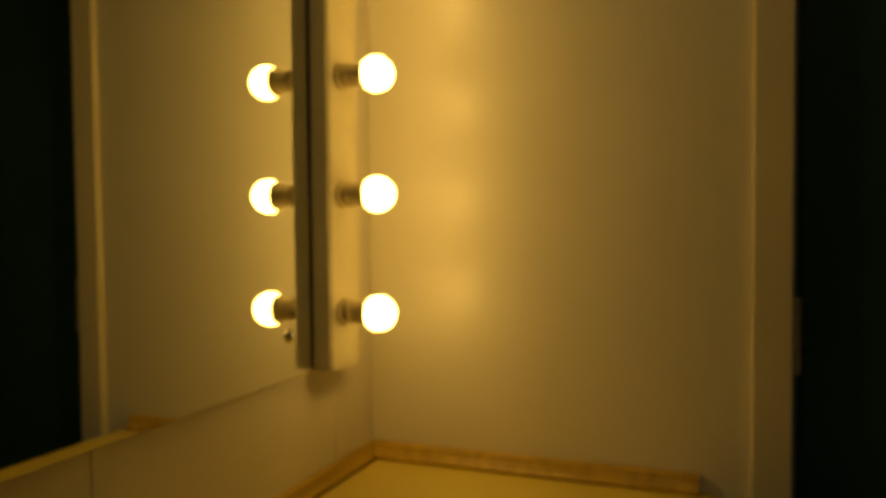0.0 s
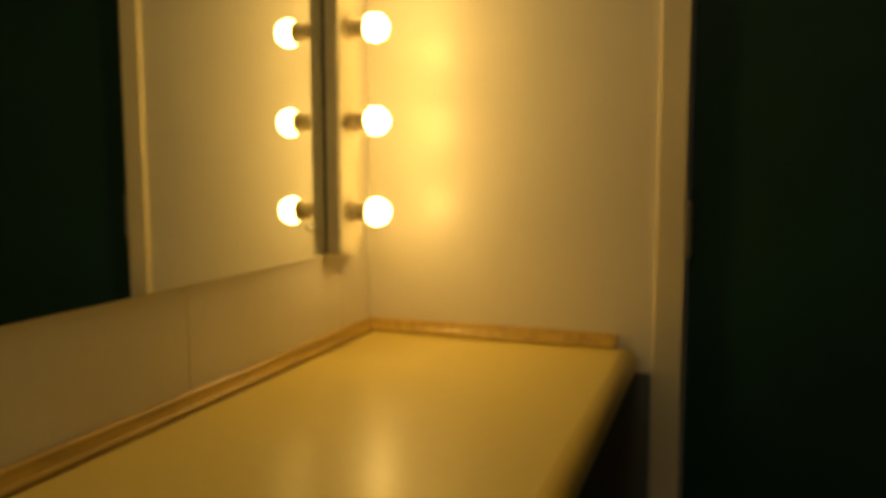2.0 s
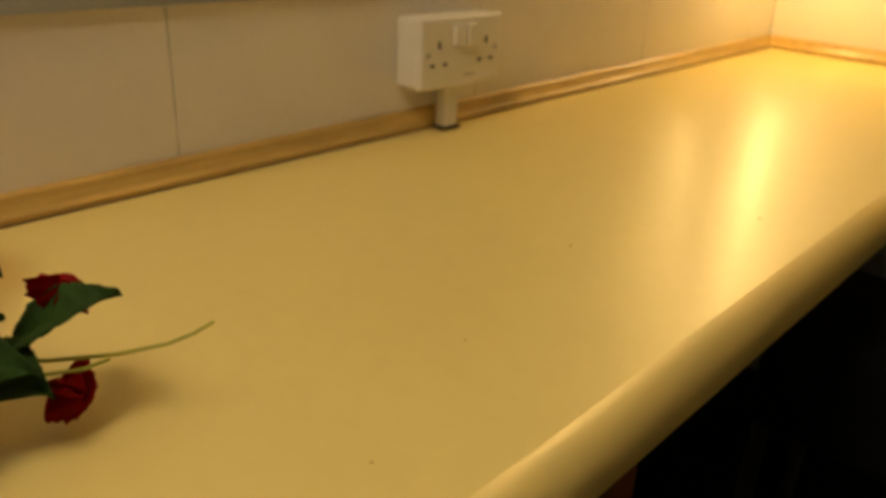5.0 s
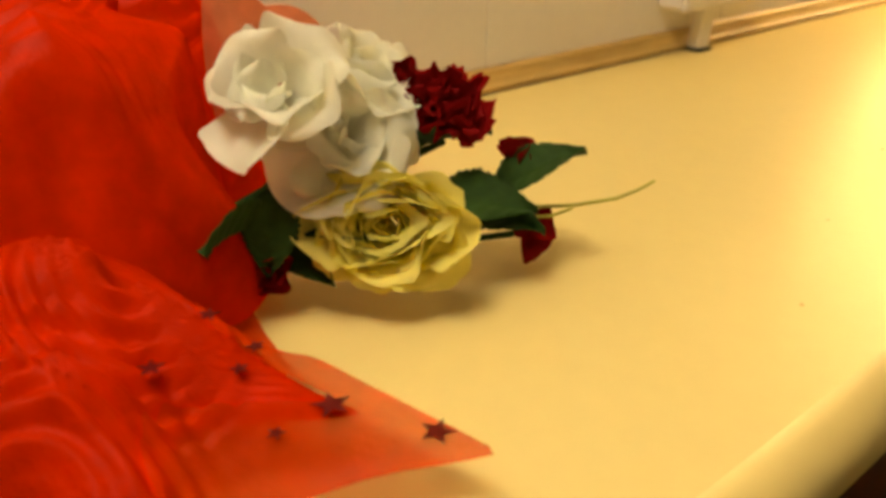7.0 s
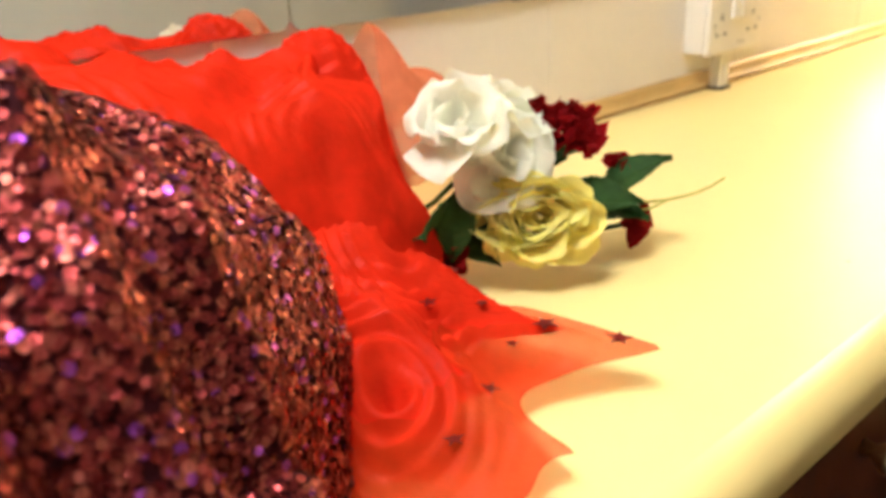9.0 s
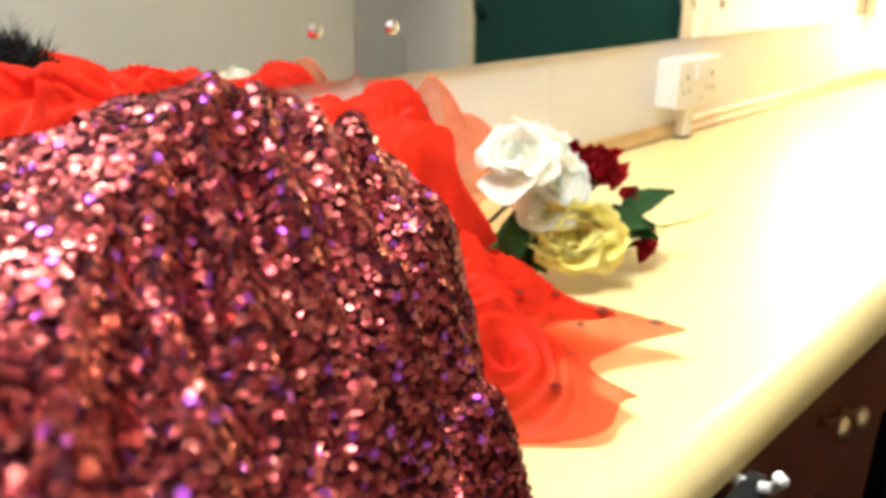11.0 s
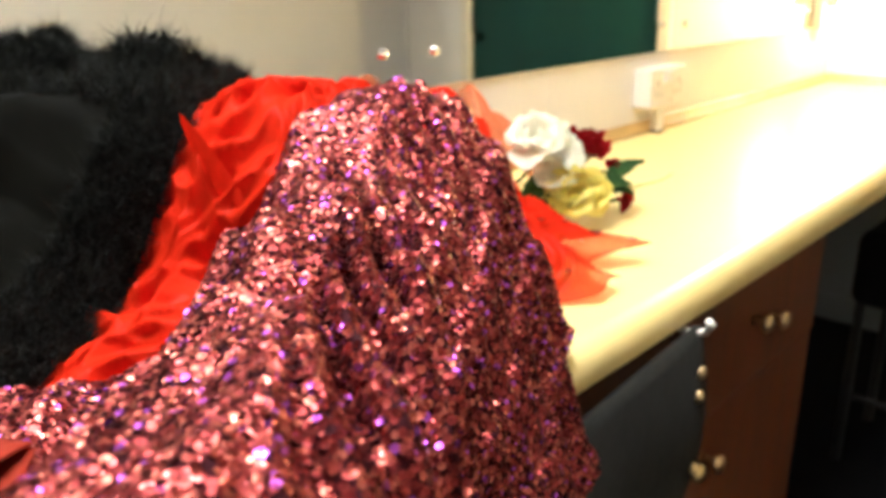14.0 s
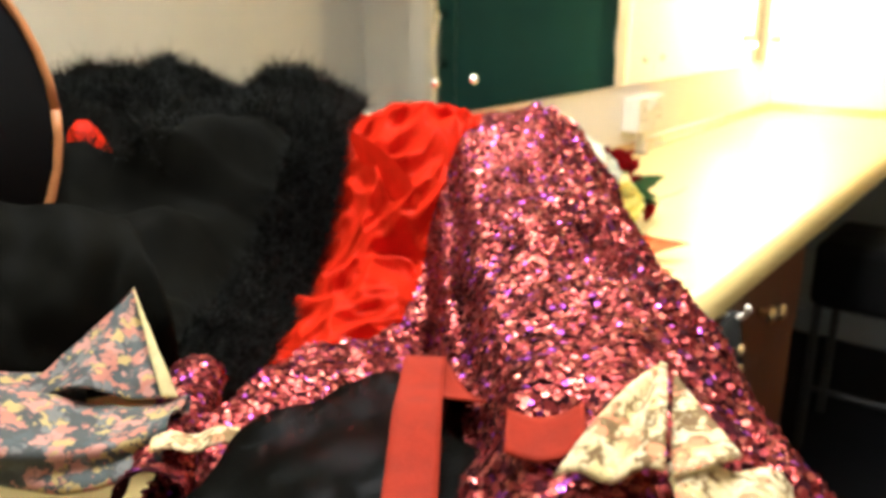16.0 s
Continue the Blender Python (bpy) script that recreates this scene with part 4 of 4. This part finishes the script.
def flower(name, parent, at, facing, meshes, rings, label, seed, loose=9):
    """A flower whose petals stand in rings round its heart, opening outwards."""
    rng = random.Random(seed)
    aim = Vector(facing).to_track_quat("Z", "Y").to_matrix().to_4x4()
    base = Matrix.Translation(at) @ aim
    heart = part(name, lathe([(0.002, -0.006), (0.0045, -0.003), (0.003, 0.004)], (0, 0, 0), "z", 10), meshes[0].materials[0], parent, label, True)
    heart.matrix_basis = base
    k = 0
    for count, radius, tilt, size in rings:
        for j in range(count):
            petal = new("petal", meshes[k % len(meshes)])
            petal.parent = heart
            s = size * rng.uniform(0.88, 1.12)
            turn = 360 * (j + 0.5 * rng.random()) / count + 47 * radius * 100
            m = pose(0, 0, 0, 0, 0, turn) @ pose(0, radius, 0.002, tilt + rng.uniform(-loose, loose), rng.uniform(-loose, loose), rng.uniform(-loose, loose)) @ Matrix.Diagonal((s, s, s, 1))
            petal.matrix_basis = m
            k += 1
    return heart


def leaf_mesh(length, width, seed):
    def fn(u, v):
        a = (u - 0.5) * 2
        w = width * math.sin(math.pi * v ** 0.75) * (1 - 0.11 * (v * 14 % 1)) + 0.0005
        return Vector((a * w * 0.5, length * v, 0.12 * w * abs(a) + 0.10 * length * math.sin(2.4 * v + seed) - 0.004 * (1 - abs(a)) * v + 0.0004 * math.sin(v * 40 + abs(a) * 5)))
    me = finish(sheet(fn, 10, 56, 0.0006), True)
    me.materials.append(LEAF)
    return me


def bouquet():
    ob = thing("flower_bouquet", (0.29, -1.79, TOP), "cloth bouquet of ivory, yellow and dark red roses", "flowers")
    white = [petal_mesh(0.037, 0.052, c, 0.16, 0.08, WHITE_PETAL, s) for c, s in ((0.5, 0), (0.9, 2), (0.3, 4))]
    flower("ivory_rose", ob, (0.272, -1.828, 0.838), (0.75, -0.35, 0.55), white, [(3, 0.002, 62, 0.5), (4, 0.004, 34, 0.75), (5, 0.006, 4, 1.05), (3, 0.006, -20, 1.1)], "ivory cloth rose with broad petals", 1, 20)
    flower("ivory_rose", ob, (0.264, -1.858, 0.866), (0.45, -0.60, 0.70), white, [(3, 0.002, 55, 0.5), (4, 0.004, 24, 0.8), (4, 0.006, -4, 1.05)], "ivory cloth rose with broad petals", 2, 22)
    flower("ivory_rose", ob, (0.254, -1.800, 0.860), (0.50, 0.15, 0.85), white, [(3, 0.002, 55, 0.5), (4, 0.004, 25, 0.75), (4, 0.006, 0, 0.9)], "ivory cloth rose with broad petals", 3, 20)
    gold = [petal_mesh(0.029, 0.037, c, 0.45, 0.08, YELLOW_PETAL, s, 0.07) for c, s in ((0.4, 1), (0.7, 3), (0.2, 5), (0.5, 8))]
    peony = flower("yellow_peony", ob, (0.292, -1.812, 0.788), (0.76, -0.54, 0.34), gold, [(5, 0.003, 80, 0.5), (7, 0.007, 74, 0.7), (8, 0.011, 66, 0.85), (9, 0.014, 56, 1.0), (9, 0.016, 42, 1.1), (8, 0.016, 24, 1.12)], "full ruffled yellow cloth peony", 4)
    peony.matrix_basis = peony.matrix_basis @ Matrix.Diagonal((1.22, 0.98, 1.0, 1))
    red = [petal_mesh(0.0185, 0.021, c, 0.6, 0.35, RED_PETAL, s, 0.3) for c, s in ((0.2, 1), (0.6, 3), (0.4, 6))]
    flower("red_carnation", ob, (0.284, -1.762, 0.843), (0.55, -0.15, 0.6), red, [(5, 0.002, 75, 0.7), (7, 0.004, 55, 0.9), (8, 0.006, 32, 1.05), (7, 0.007, 5, 1.1), (5, 0.006, -22, 1.05)], "frilled dark red cloth carnation", 5)
    bud = [petal_mesh(0.017, 0.017, c, 0.9, 0.08, RED_PETAL, s) for c, s in ((0.1, 1), (0.2, 3))]
    flower("red_rosebud", ob, (0.316, -1.722, 0.765), (0.6, 0.45, -0.12), bud, [(3, 0.002, 88, 0.9), (5, 0.005, 96, 1.05), (5, 0.008, 102, 1.1)], "closed dark red cloth rosebud", 6)
    flower("red_rosebud", ob, (0.294, -1.708, 0.800), (0.2, 0.30, 0.75), bud, [(3, 0.002, 88, 0.9), (5, 0.005, 96, 1.0), (4, 0.007, 100, 1.05)], "closed dark red cloth rosebud", 7)
    flower("red_rosebud", ob, (0.268, -1.772, 0.858), (0.1, -0.5, 0.6), bud, [(3, 0.002, 70, 0.6), (4, 0.003, 50, 0.8)], "closed dark red cloth rosebud", 8)
    flower("red_rosebud", ob, (0.262, -1.874, 0.765), (0.6, -0.4, 0.2), bud, [(3, 0.002, 70, 0.6), (5, 0.004, 50, 0.8), (4, 0.005, 25, 0.9)], "closed dark red cloth rosebud", 9)
    leaves = [leaf_mesh(0.064, 0.040, 0.3), leaf_mesh(0.062, 0.038, 1.4)]
    for k, (p, rot) in enumerate((((0.300, -1.735, 0.788), (28, 12, -28)), ((0.292, -1.775, 0.792), (8, 30, -52)), ((0.262, -1.872, 0.792), (20, 50, -130)), ((0.240, -1.850, 0.785), (-20, 40, -110)), ((0.272, -1.790, 0.815), (12, -10, -20)),
                                  ((0.245, -1.85, 0.79), (5, 25, -75)), ((0.285, -1.755, 0.778), (2, 20, -70)))):
        leaf = new("leaf", leaves[k % 2])
        leaf.parent = ob
        leaf.matrix_parent_inverse = ob.matrix_basis.inverted()
        leaf.matrix_basis = pose(*p, *rot)
    down, face = Vector((0.15, -0.25, -1.0)).normalized(), Vector((0.80, -0.55, 0.05))
    for k, (p, size) in enumerate((((0.268, -1.868, 0.818), 0.80), ((0.262, -1.852, 0.822), 0.75))):
        hang = new("leaf", leaves[k])
        hang.parent = ob
        hang.matrix_parent_inverse = ob.matrix_basis.inverted()
        side = down.cross(face).normalized()
        turn = Matrix((side, down, side.cross(down))).transposed().to_4x4()
        hang.matrix_basis = Matrix.Translation(p) @ turn @ Matrix.Diagonal((size, size, size, 1))
    for pts in ([(0.300, -1.752, 0.790), (0.318, -1.725, 0.784), (0.334, -1.695, 0.783), (0.347, -1.672, 0.786), (0.354, -1.660, 0.791), (0.3595, -1.651, 0.797)],
                [(0.300, -1.755, 0.786), (0.318, -1.735, 0.779), (0.330, -1.712, 0.779), (0.336, -1.700, 0.783)]):
        part("tendril", tube(pts, 0.0013, 6, taper=0.7), STEM, ob, "thin yellow-green tendril", True)
    for a, b in (((0.20, -1.90, 0.765), (0.27, -1.84, 0.815)), ((0.20, -1.90, 0.760), (0.295, -1.82, 0.775)), ((0.20, -1.90, 0.762), (0.282, -1.76, 0.825)), ((0.20, -1.90, 0.758), (0.314, -1.728, 0.765)), ((0.20, -1.90, 0.766), (0.286, -1.732, 0.80)), ((0.20, -1.90, 0.768), (0.255, -1.81, 0.845))):
        a, b = Vector(a), Vector(b)
        part("stem", tube([a, a.lerp(b, 0.5) + Vector((0, 0, -0.008)), b], 0.0022, 6), LEAF, ob)


bouquet()
